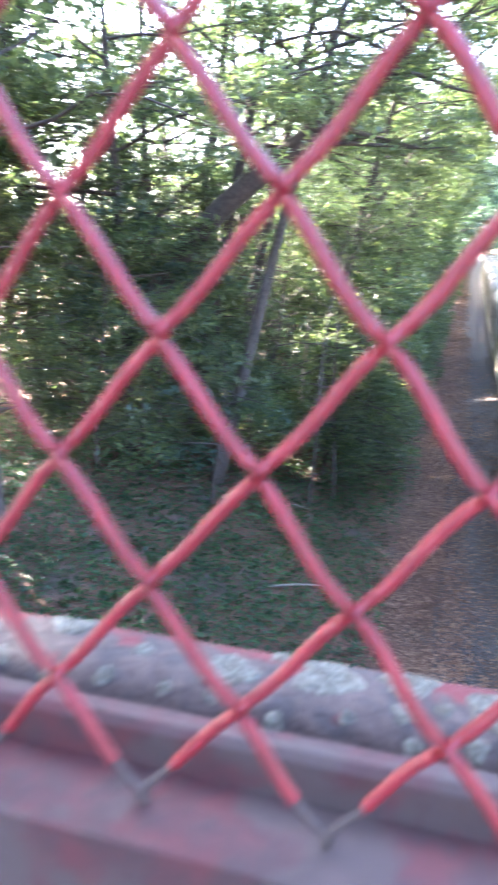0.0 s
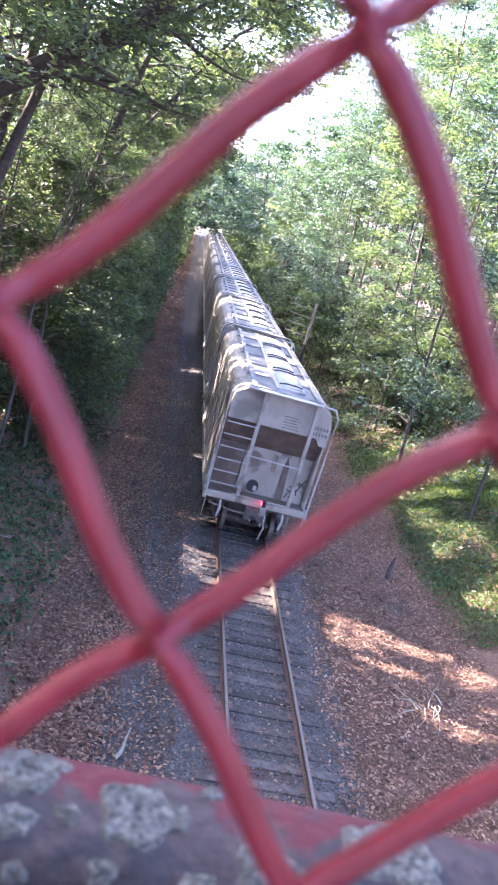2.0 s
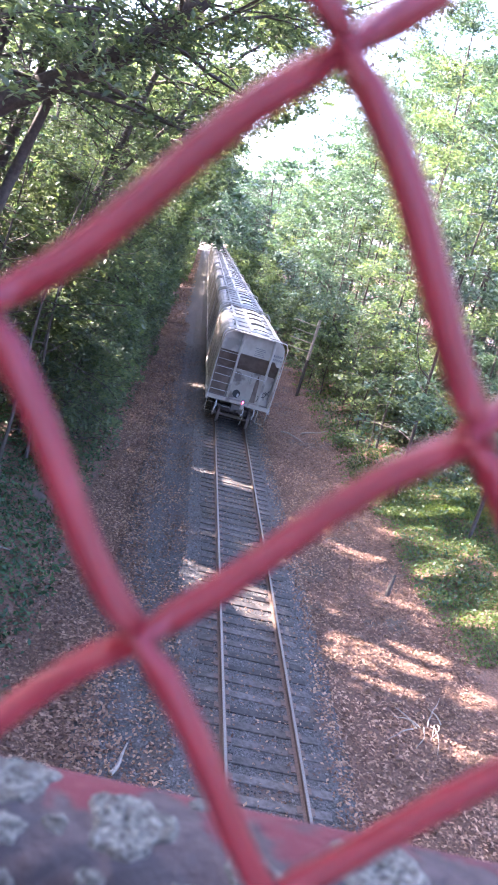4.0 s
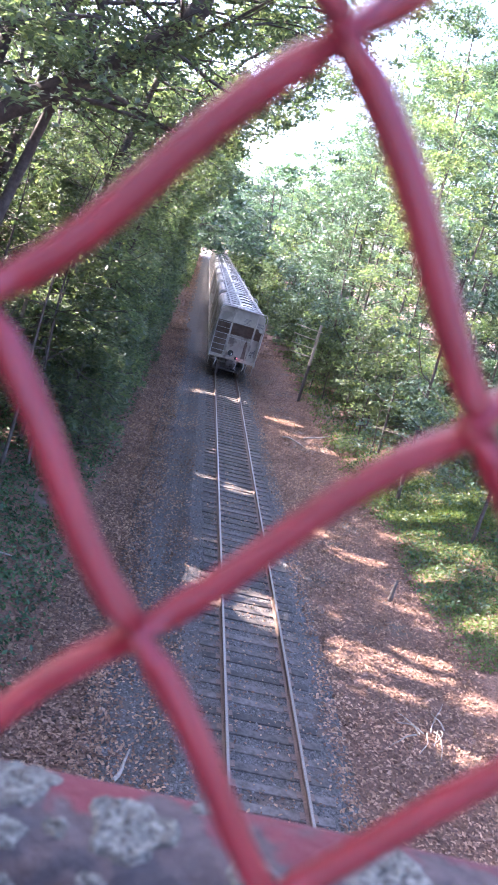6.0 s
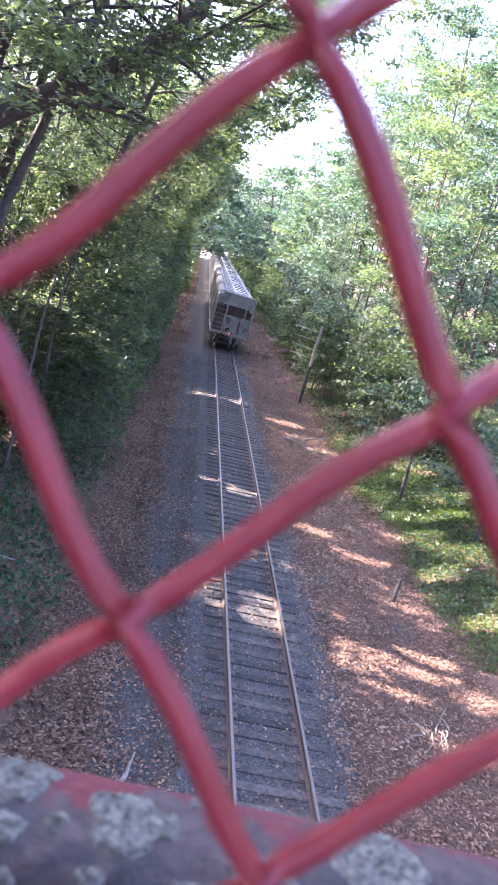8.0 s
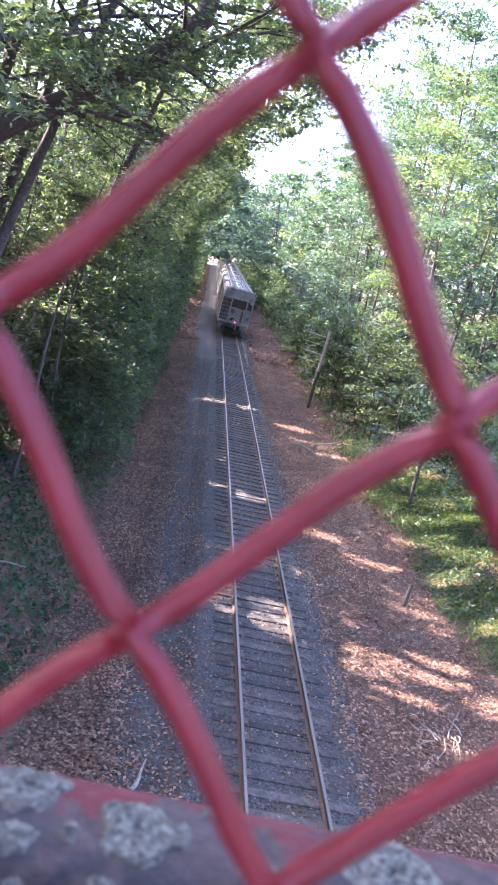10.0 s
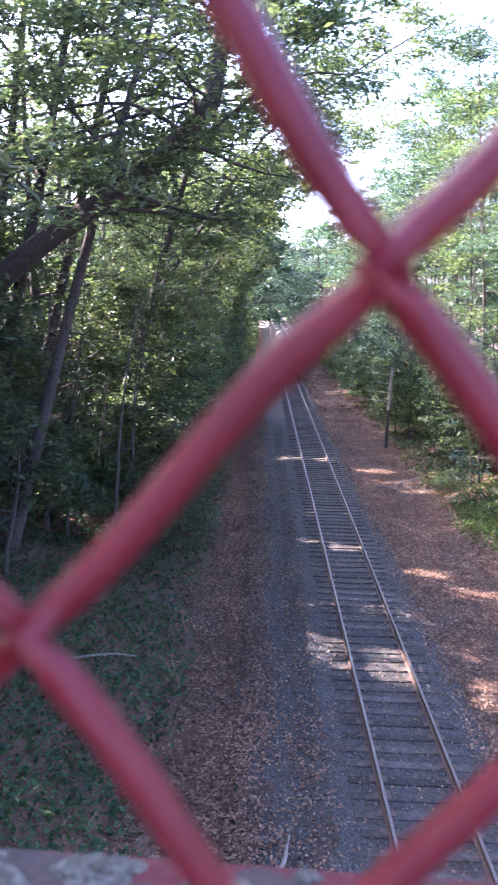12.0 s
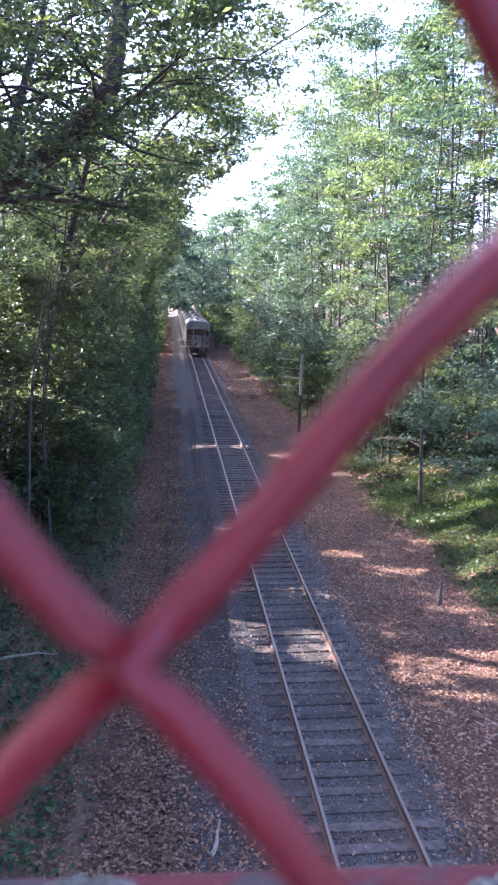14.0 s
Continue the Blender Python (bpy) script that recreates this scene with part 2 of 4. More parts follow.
def build_ground():
    def steps(near, far, fine):
        s = list(np.arange(0, near, fine))
        while s[-1] < far:
            s.append(s[-1] * 1.25 + 0.5)
        return s
    px = steps(24, 1500, 0.6)
    xs = np.array([-v for v in px[:0:-1]] + px)
    ys = np.array([-v for v in steps(12, 1500, 2.0)[:0:-1]] + steps(120, 2000, 1.0))
    X, Y = np.meshgrid(xs, ys, indexing="ij")
    V = np.stack([X, Y, height(X, Y)], -1).reshape(-1, 3)
    i, j = np.meshgrid(np.arange(len(xs) - 1), np.arange(len(ys) - 1), indexing="ij")
    n = len(ys)
    F = np.stack([i * n + j, (i + 1) * n + j, (i + 1) * n + j + 1, i * n + j + 1], -1).reshape(-1, 4)
    ob = new("ground", mesh_of("ground", V, F, LITTER, True))
    tagged(ob, "brown leaf-littered floor of a wooded railway cutting", "ground", kind="structure")


build_ground()


def build_ballast():
    bm = bmesh.new()
    prism(bm, [(-3.9, -0.62), (-3.5, -0.43), (-2.3, -0.40), (-1.75, -0.215), (1.45, -0.215), (2.1, -0.52), (2.2, -0.62)], "y", -30, 300)
    me = bpy.data.meshes.new("ballast_bed")
    bm.to_mesh(me)
    bm.free()
    me.materials.append(BALLAST)
    tagged(new("ballast_bed", me), "grey crushed-stone ballast under the single track", "ballast", kind="structure")


build_ballast()

track = thing("railway_track", "single railway track of steel rails on weathered timber ties", "railway track", kind="structure")


def build_rails():
    prof = [(-0.07, -0.172), (0.07, -0.172), (0.07, -0.16), (0.012, -0.14), (0.012, -0.045), (0.036, -0.035), (0.036, -0.004), (-0.036, -0.004), (-0.036, -0.035), (-0.012, -0.045), (-0.012, -0.14), (-0.07, -0.16)]
    for side in (-1, 1):
        bm = bmesh.new()
        prism(bm, [(u + side * 0.7525, v) for u, v in prof], "y", -30, 300)
        rail = part("rail", bm, STEEL, track, "rusty steel rail")
        boxed("running_surface", (side * 0.7525 - 0.024, side * 0.7525 + 0.024, -30, 300, -0.004, 0.0), RUNNING, rail, 0.0, "bright worn top of the rail")


build_rails()
SLEEPER = 0.53


def build_ties():
    bm = box(bmesh.new(), -1.295, 1.295, -0.115, 0.115, -0.36, -0.178, 0.012)
    me = bpy.data.meshes.new("tie")
    bm.to_mesh(me)
    bm.free()
    me.materials.append(TIE)
    rnd = random.Random(4)
    for i in range(285):
        ob = new("tie", me)
        ob.parent = track
        ob.matrix_basis = pose(rnd.uniform(-0.05, 0.05), 3.0 + i * SLEEPER + rnd.uniform(-0.03, 0.03), rnd.uniform(-0.012, 0.004), 0, rnd.uniform(-0.4, 0.4), rnd.uniform(-1.2, 1.2))
    # plates and spikes under both rails
    P = []
    for i in range(150):
        for s in (-1, 1):
            y = 3.0 + i * SLEEPER
            x = s * 0.7525
            b = np.array([[sx * 0.17 + x, sy * 0.09 + y, z] for z in (-0.18, -0.165) for sx, sy in ((-1, -1), (1, -1), (1, 1), (-1, 1))])
            P.append((b, np.array([[4, 5, 6, 7], [0, 1, 5, 4], [1, 2, 6, 5], [2, 3, 7, 6], [3, 0, 4, 7]])))
    v, f = joined(P)
    ob = new("tie_plates", mesh_of("tie_plates", v, f, STEEL))
    ob.parent = track
    tagged(ob, "rusty tie plates", kind="stuff")


build_ties()


def scatter_stones(name, n, x0, x1, y0, y1, top, size, seed, label):
    r = np.random.RandomState(seed)
    x = r.uniform(x0, x1, n)
    y = y0 + (y1 - y0) * r.uniform(0, 1, n) ** 1.5
    z = top(x) + r.uniform(-0.01, 0.012, n)
    base = np.array([[1, 0, 0], [-1, 0, 0], [0, 1, 0], [0, -1, 0], [0, 0, 0.8], [0, 0, -0.8]], float)
    tri = np.array([[0, 2, 4], [2, 1, 4], [1, 3, 4], [3, 0, 4], [2, 0, 5], [1, 2, 5], [3, 1, 5], [0, 3, 5]])
    s = size * r.uniform(0.5, 1.15, (n, 6, 1))
    a = r.uniform(0, 6.28, n)
    ca, sa = np.cos(a), np.sin(a)
    V = base[None] * s
    V = np.stack([V[..., 0] * ca[:, None] - V[..., 1] * sa[:, None], V[..., 0] * sa[:, None] + V[..., 1] * ca[:, None], V[..., 2]], -1)
    V += np.stack([x, y, z], -1)[:, None]
    F = (tri[None] + (np.arange(n) * 6)[:, None, None]).reshape(-1, 3)
    ob = new(name, mesh_of(name, V.reshape(-1, 3), F, STONE))
    return tagged(ob, label, "gravel", kind="stuff")


def bed_top(x):
    return np.interp(x, [-3.5, -2.3, -1.75, 1.45, 2.1], [-0.43, -0.40, -0.215, -0.215, -0.52])


scatter_stones("ballast_stones", 27000, -3.4, 2.0, 8, 62, bed_top, 0.041, 5, "loose grey crushed stones of the ballast")


# ---- leaves ----
def leaf_cards(centres, length, r, flat=0.0, width=0.55):
    """Folded four-cornered leaves at the centres, turned at random; flat 1: lying level."""
    n = len(centres)
    d = r.normal(size=(n, 3))
    d[:, 2] *= 1 - flat
    d /= np.linalg.norm(d, axis=1)[:, None] + 1e-9
    up = r.normal(size=(n, 3)) * (1 - flat * 0.8) + np.array([0, 0, 0.6 + 2 * flat])
    side = np.cross(d, up)
    side /= np.linalg.norm(side, axis=1)[:, None] + 1e-9
    nrm = np.cross(side, d)
    L = (length * r.uniform(0.6, 1.3, n))[:, None]
    fold = nrm * L * r.uniform(0.02, 0.16, n)[:, None]
    a, b = centres - d * L * 0.5, centres + d * L * 0.5
    p, q = centres + side * L * width * 0.5 + fold, centres - side * L * width * 0.5 + fold
    V = np.stack([a, p, b, q], 1).reshape(-1, 3)
    i = (np.arange(n) * 4)[:, None]
    F = np.concatenate([i + np.array([[0, 1, 2]]), i + np.array([[0, 2, 3]])], 1).reshape(-1, 3)
    return V, F


# places on the ground that the sun reaches through gaps in the crowns: x, y, half length, half width
GAPS = [(0.3, 19.7, 0.3, 0.12), (0.55, 18.9, 0.42, 0.62), (0.5, 17.95, 0.5, 0.1), (-1.1, 20.9, 0.28, 0.2), (-1.1, 19.9, 0.33, 0.35), (-1.05, 18.9, 0.3, 0.12), (0.35, 29.0, 0.5, 0.3), (-0.95, 29.8, 0.3, 0.2),
        (0.8, 45.6, 0.35, 0.3), (-1.1, 45.8, 0.6, 0.12), (2.7, 27.3, 0.45, 0.14), (4.2, 25.5, 0.9, 0.2), (2.9, 18.7, 0.5, 0.25), (4.1, 18.7, 1.4, 0.4), (2.6, 17.9, 0.4, 0.12), (4.9, 18.2, 0.5, 0.1),
        (3.3, 16.85, 0.8, 0.1), (5.8, 17.2, 0.5, 0.12), (4.9, 15.1, 0.85, 0.3), (5.7, 15.7, 0.3, 0.1), (3.3, 44.5, 0.9, 0.3), (4.9, 39.7, 0.7, 0.2), (12.6, 33.0, 1.5, 0.5), (8.6, 30.4, 2.2, 0.3), (7.3, 28.2, 1.4, 0.3),
        (8.8, 27.0, 1.3, 0.25), (7.4, 24.8, 0.9, 0.3), (8.0, 21.3, 0.8, 0.3), (10.8, 37.5, 1.8, 0.5)]


# leaf sprays of the bank that the low sun reaches
LIT = [(-11.1, 34.0, 9.8), (-9.2, 40.0, 5.8), (-3.8, 55.0, 14.6), (-10.8, 27.0, 2.3), (-9.5, 30.0, 7.5), (-16.7, 38.0, 10.9), (-22.7, 36.0, 9.6), (-20.9, 34.0, 6.9), (-19.1, 28.0, 3.7), (-15.5, 27.0, 2.8), (-11.5, 29.0, 1.8), (-11.3, 40.0, 3.4), (-13.9, 45.0, 9.1), (-8.4, 60.0, 16.2), (-4.4, 60.0, 14.6), (-12.3, 36.0, 9.8), (-9.5, 44.0, 5.5), (-3.5, 58.0, 14.6), (-7.5, 45.0, 14.7), (-11.1, 40.0, 10.1), (-9.5, 33.0, 4.5), (-9.4, 42.0, 5.8), (-5.4, 55.0, 15.0),
       (-12.9, 27.0, 10.1), (-17.0, 26.0, 9.0), (-7.8, 26.5, 5.6), (-17.7, 25.5, 4.6), (-14.2, 25.5, 2.8), (-10.6, 28.0, 8.0), (-9.7, 27.0, 9.2), (-7.6, 31.0, 6.7), (-4.4, 44.0, 14.0), (-8.6, 28.0, 7.3)]


SPRAYED = set()


def shaded(P):
    """Which points stand out of the gaps that let the sun through."""
    k = (P[:, 2] + 0.35) / SUN_WAY.z
    gx, gy = P[:, 0] - SUN_WAY.x * k, P[:, 1] - SUN_WAY.y * k
    keep = np.ones(len(P), bool)
    for x, y, a, b in GAPS:
        keep &= ((gx - x) / (a + 0.35)) ** 2 + ((gy - y) / (b + 0.32)) ** 2 > 1.0
    way = np.array(SUN_WAY)
    for i, at in enumerate(LIT):
        d = P - np.array(at)
        along = d @ way
        off = np.linalg.norm(d - along[:, None] * way, axis=1)
        keep &= ~((along > 0.9) & (off < 0.6 + 0.2 * (i % 3)))
    return keep


def open_air(P):
    """The air that stays clear: the cutting over the track, and round the bridge."""
    x, y, z = P[:, 0], P[:, 1], P[:, 2]
    over = (((x < 2.2) & (z > 10.0 + (x + 4.8) * 0.95)) | ((x < 4.0) & (z > 17.0) & (y < 40))) & (y > 15)
    lane = (x > -4.9 + 0.25 * np.sin(0.5 * y)) & (x < 5.6 + 0.4 * np.sin(0.43 * y) - 0.012 * y) & ~over & (y < 112)
    arch = (x > -4.4) & (x < 3.4) & (z < 5.6 + 0.3 * np.sin(y)) & (y >= 112)
    post = (x > 3.2) & (x < 7.0) & (y > 43) & (y < 52.6) & (z < 6.2)
    near = (y < 24) & (z < 10.2) & (x > np.where(y < 16.5, -3.8 - 0.7 * y, -8.2 - 0.28 * (24 - y) + 0.8 * np.sin(1.3 * z + y)))
    close = (y < 11) & (y > -7) & (np.abs(x) < 8.5)
    return ~(lane | arch | near | close | post)


def scatter_flat(name, n, x0, x1, y0, y1, length, material, seed, label, category, edge=0.0, lift=0.02, flat=0.7, power=1.4, patch=0.0):
    r = np.random.RandomState(seed)
    x, y = r.uniform(x0, x1, n), y0 + (y1 - y0) * r.uniform(0, 1, n) ** power
    wav = 0.5 * np.sin(0.6 * y) + 0.3 * np.sin(1.7 * y + 1) + r.normal(0, 0.8, n)
    keep = (x + edge * wav > x0 + edge) & (x + edge * wav < x1 - edge)
    if patch:
        keep &= np.sin(1.3 * x + 0.8 * np.sin(0.9 * y)) * np.sin(0.8 * y + 1.1 * np.sin(0.7 * x)) + r.uniform(-0.7, 0.7, n) > patch
    x, y = x[keep], y[keep]
    z = np.where((x > -3.6) & (x < 2.0), np.maximum(height(x, y), bed_top(np.clip(x, -3.5, 2.1))), height(x, y)) + lift + np.abs(r.normal(0, lift, len(x)))
    V, F = leaf_cards(np.stack([x, y, z], -1), length, r, flat)
    ob = new(name, mesh_of(name, V, F, material))
    return tagged(ob, label, category, kind="stuff")


scatter_flat("fallen_leaves", 66000, -5.9, -2.75, 8, 75, 0.11, DRY, 11, "dry brown fallen leaves beside the ballast", "leaves", 0.25)
scatter_flat("fallen_leaves", 60000, 1.35, 6.6, 8, 70, 0.11, DRY, 12, "dry brown fallen leaves beside the track", "leaves", 0.2)
scatter_flat("fallen_leaves", 13000, -3.6, -1.7, 8, 60, 0.1, DRY, 16, "drifts of dry leaves over the edge of the ballast", "leaves", patch=0.1)
scatter_flat("fallen_leaves", 5000, -2.6, 1.6, 8, 60, 0.09, DRY, 13, "scattered dry leaves on the ballast", "leaves")
scatter_flat("fallen_leaves", 7000, -5.4, -3.1, 72, 260, 0.24, DRY, 18, "dry leaves along the far line", "leaves", 0.2)
scatter_flat("fallen_leaves", 12000, 1.5, 6.0, 68, 260, 0.24, DRY, 19, "dry leaves along the far line", "leaves", 0.2)
scatter_flat("ivy", 16000, 6.0, 16, 22, 70, 0.17, IVY, 20, "dark green weeds under the trees", "weeds", 0.5, 0.08, 0.4, 1.2)
scatter_flat("ivy", 98000, -17, -4.9, 7, 75, 0.15, IVY, 14, "dark green ivy and weeds covering the bank", "ivy", 0.5, 0.07, 0.45)
scatter_flat("low_grass", 58000, 6.0, 13.5, 18.5, 37, 0.11, GRASS, 17, "bright green low ground cover beside the leaf litter", "ground cover", 0.5, 0.05, 0.35, 1.0, -0.75)
scatter_flat("low_grass", 46000, 5.4, 17, 30, 75, 0.16, GRASS, 15, "bright green low ground cover at the foot of the trees", "ground cover", 0.5, 0.05, 0.3, 1.3, -0.55)


# ---- trees ----
def limb_path(start, way, length, bend, r, n=6):
    P, d = [np.array(start, float)], np.array(way, float)
    for _ in range(n):
        d = d + r.normal(0, 0.16, 3) + np.array(bend)
        d /= np.linalg.norm(d)
        P.append(P[-1] + d * length / n)
    return np.array(P)


def tree(x, y, tall, seed, lean=(0, 0), low=0.35, spread=3.5, leaves=9000, leaf=0.2, material=None, bark=None, girth=0.16, limbs=11, flat=0.55, label="", reach=(0, 0), name="tree", spine=None, taper=0.4):
    """A trunk that tapers, limbs, and a crown of leaf clumps along them."""
    r = np.random.RandomState(seed)
    z = float(height(x, y)) - 0.15
    top = np.array([x + lean[0], y + lean[1], z + tall])
    base = np.array([x, y, z])
    s = np.linspace(0, 1, 12)
    trunk = base + (top - base) * s[:, None] + np.stack([0.25 * np.sin(s * 5 + seed), 0.25 * np.sin(s * 4 + 2 * seed), 0 * s], -1) * s[:, None]
    trunk[:, :2] += np.array([x, y]) - trunk[0, :2]
    if spine:
        q = np.linspace(0, len(spine) - 1, 12)
        trunk = np.stack([np.interp(q, range(len(spine)), [p[k] for p in spine]) for k in range(3)], -1)
    pieces = [tube(trunk, girth * ((1.0 - taper * s) if spine else (1.05 - 0.85 * s)) + 0.12 * girth * np.exp(-s * 25), 9 if y < 40 else 6)]
    tips = []
    for i in range(limbs):
        h = low + (1 - low) * (i + r.uniform(0, 0.8)) / limbs
        k = min(int(h * 11), 10)
        p = trunk[k] + (trunk[k + 1] - trunk[k]) * (h * 11 - k)
        a = i * 2.4 + r.uniform(-0.5, 0.5)
        shape = math.sin(math.pi * min(max((h - low) / (1 - low) * 0.85 + 0.15, 0), 1)) ** 0.6
        L = spread * (0.45 + 0.75 * shape) * r.uniform(0.8, 1.15)
        way = np.array([math.cos(a) + reach[0], math.sin(a) + reach[1], r.uniform(0.1, 0.6)])
        P = limb_path(p, way / np.linalg.norm(way), L, (0, 0, -0.03), r)
        clear = np.nonzero(~open_air(P))[0]
        if len(clear) and clear[0] < len(P):
            P = P[: max(clear[0], 2)]
        g = girth * (1.05 - 0.85 * h) * (0.4 if spine else 0.55)
        pieces.append(tube(P, np.linspace(g, 0.012, len(P)), 3 if y > 45 else 4))
        tips += [(P[j], L) for j in range(2, len(P))]
        for _ in range(2 if len(P) > 4 else 0):
            j = r.randint(2, len(P) - 1)
            w2 = P[j + 1] - P[j] + r.normal(0, 0.35, 3) * L / 6
            Q = limb_path(P[j], w2 / np.linalg.norm(w2), L * 0.5, (0, 0, -0.05), r, 4)
            if y < 40 and open_air(Q).all():
                pieces.append(tube(Q, np.linspace(g * 0.5, 0.008, len(Q)), 3))
            tips += [(Q[k2], L) for k2 in range(1, len(Q))]
    tips.append((trunk[-1], spread))
    C = np.array([t[0] for t in tips])
    # leaves stand in level sprays with air between them
    count = max(leaves // 68, 10)
    sprays = C[r.randint(0, len(C), count)] + r.normal(0, 1, (count, 3)) * np.array([0.6, 0.6, 0.5]) * spread * 0.16
    size = r.uniform(0.55, 1.35, len(sprays))
    pick = r.randint(0, len(sprays), leaves)
    off = r.normal(0, 1, (leaves, 3)) * np.array([1, 1, 0.26]) * (0.42 * size[pick] * (leaf / 0.2) ** 0.7)[:, None]
    off[:, 2] -= 0.28 * np.hypot(off[:, 0], off[:, 1])
    cen = sprays[pick] + off
    for i, at in enumerate(LIT):
        if i not in SPRAYED and y < 75 and x < 0 and min(np.hypot(C[:, 0] - at[0], C[:, 1] - at[1]) + 0.5 * np.abs(C[:, 2] - at[2])) < 3.0:
            SPRAYED.add(i)
            cen = np.concatenate([cen, np.array(at) + r.normal(0, 1, (260, 3)) * np.array([0.65, 0.65, 0.45])])
    cen = cen[shaded(cen)]
    cen = cen[cen[:, 2] > height(cen[:, 0], cen[:, 1]) + 0.05]
    cen = cen[open_air(cen)]
    ob = thing(name, label or "tall broad-leaved tree in full green leaf", name, group="trees of the cutting", at=pose(x, y, z))
    inv = np.array([x, y, z])
    v, f = joined(pieces)
    t = new("trunk", mesh_of("trunk", v - inv, f, bark or BARK, True))
    t.parent = ob
    v, f = leaf_cards(cen, leaf, r, 0.55)
    c = new("crown", mesh_of("crown", v - inv, f, material or LEAF))
    c.parent = ob
    return ob


def plant_woods():
    r = random.Random(21)
    n = 0
    # wood on the sunny bank
    for y in np.arange(9, 108, 4.8):
        for k, x in enumerate((-8.4, -13.2, -19.0)):
            n += 1
            xx, yy = x + r.uniform(-1.2, 1.2), y + r.uniform(-1.6, 1.6) + 1.5 * k
            if (yy < 24 and xx > -11.5) or (k == 0 and yy < 34):
                continue
            far = yy > 52
            tree(xx, yy, (r.uniform(15, 18.5), r.uniform(16, 20), r.uniform(15, 18.5))[k], 100 + n, lean=(r.uniform(0.8, 2.8) if k == 0 else r.uniform(-0.5, 1), r.uniform(-0.6, 0.6)),
                 low=0.2 if k == 0 else 0.15, spread=r.uniform(3.8, 5.0), leaves=((3800 if far else 6000), (3000 if far else 3400), 1300)[k], leaf=(0.44 if far else 0.23) if k < 2 else 0.52,
                 material=LEAF_DARK if r.random() < 0.5 else LEAF, girth=r.uniform(0.13, 0.24), limbs=14, reach=(0.5 if k == 0 else 0.1, 0))
    # tall trees beside the bridge, out of the cutting: added, mostly unseen, to block sun
    for x, y in ((-12.5, 2.5), (-15.5, 6.5), (-17.5, 1.5), (-19.5, 9.0), (-22.0, 5.0), (-13.5, -2.5), (-24.0, 12.0), (-17.0, 12.5), (-15.0, 3.5), (-20.0, 1.0), (-19.0, 16.0), (-21.5, 21.0), (-23.5, 16.5), (-18.5, 25.0), (-25.0, 25.0), (-22.0, 29.0)):
        n += 1
        tree(x, y, r.uniform(21, 25), 100 + n, low=0.3, spread=5.2, leaves=4400, leaf=0.42, material=LEAF_DARK, girth=0.28, limbs=15)
    # trees behind the bridge and past its other end: unseen, added to block sky light
    for x, y in ((-16, -12), (-8, -15), (0, -14), (8, -13), (15, -9), (12.5, 4), (14.5, 11), (16, 19), (11.5, -3), (-22, -6)):
        n += 1
        tree(x, y, r.uniform(18, 23), 100 + n, low=0.12, spread=5.4, leaves=2600, leaf=0.8, material=LEAF_DARK, girth=0.26, limbs=14)
    # wood across the track
    for y in np.arange(29, 108, 5.0):
        for k, x in enumerate((8.6, 13.4, 19.5)):
            n += 1
            xx, yy = x + r.uniform(-1.0, 1.2), y + r.uniform(-1.6, 1.6) + 2.0 * k
            far = yy > 60
            tall = (r.uniform(16.5, 21), r.uniform(23, 27.5), r.uniform(25, 30))[k]
            tree(xx, yy, tall, 300 + n, lean=(r.uniform(-1.6, 0.2), r.uniform(-0.6, 0.6)), low=0.09 if k == 0 else 0.2,
                 spread=r.uniform(3.4, 4.6), leaves=(3000 if far else 6600) if k < 2 else 1900, leaf=(0.42 if far else 0.24) if k < 2 else 0.45, material=LEAF_PALE if r.random() < 0.75 else LEAF,
                 girth=r.uniform(0.06, 0.11), limbs=18, flat=0.5, reach=(-0.25, 0))
    # far trees that close in over the track
    for y in np.arange(113, 268, 9):
        for k, x in enumerate((-23, -15, -7.0, 7.5, 15)):
            n += 1
            xx, yy = x + r.uniform(-1, 1), y + r.uniform(-3, 3)
            inner = abs(x) < 10
            tree(xx, yy, r.uniform(18, 22), 600 + n, lean=(-2.2 * np.sign(x) if inner else 0, 0), low=0.24 if inner else 0.06, spread=5.6, leaves=1500, leaf=0.8, material=LEAF_PALE if k > 1 else LEAF, girth=0.2, limbs=12,
                 reach=(-0.6 * np.sign(x) if inner else 0, 0))


plant_woods()


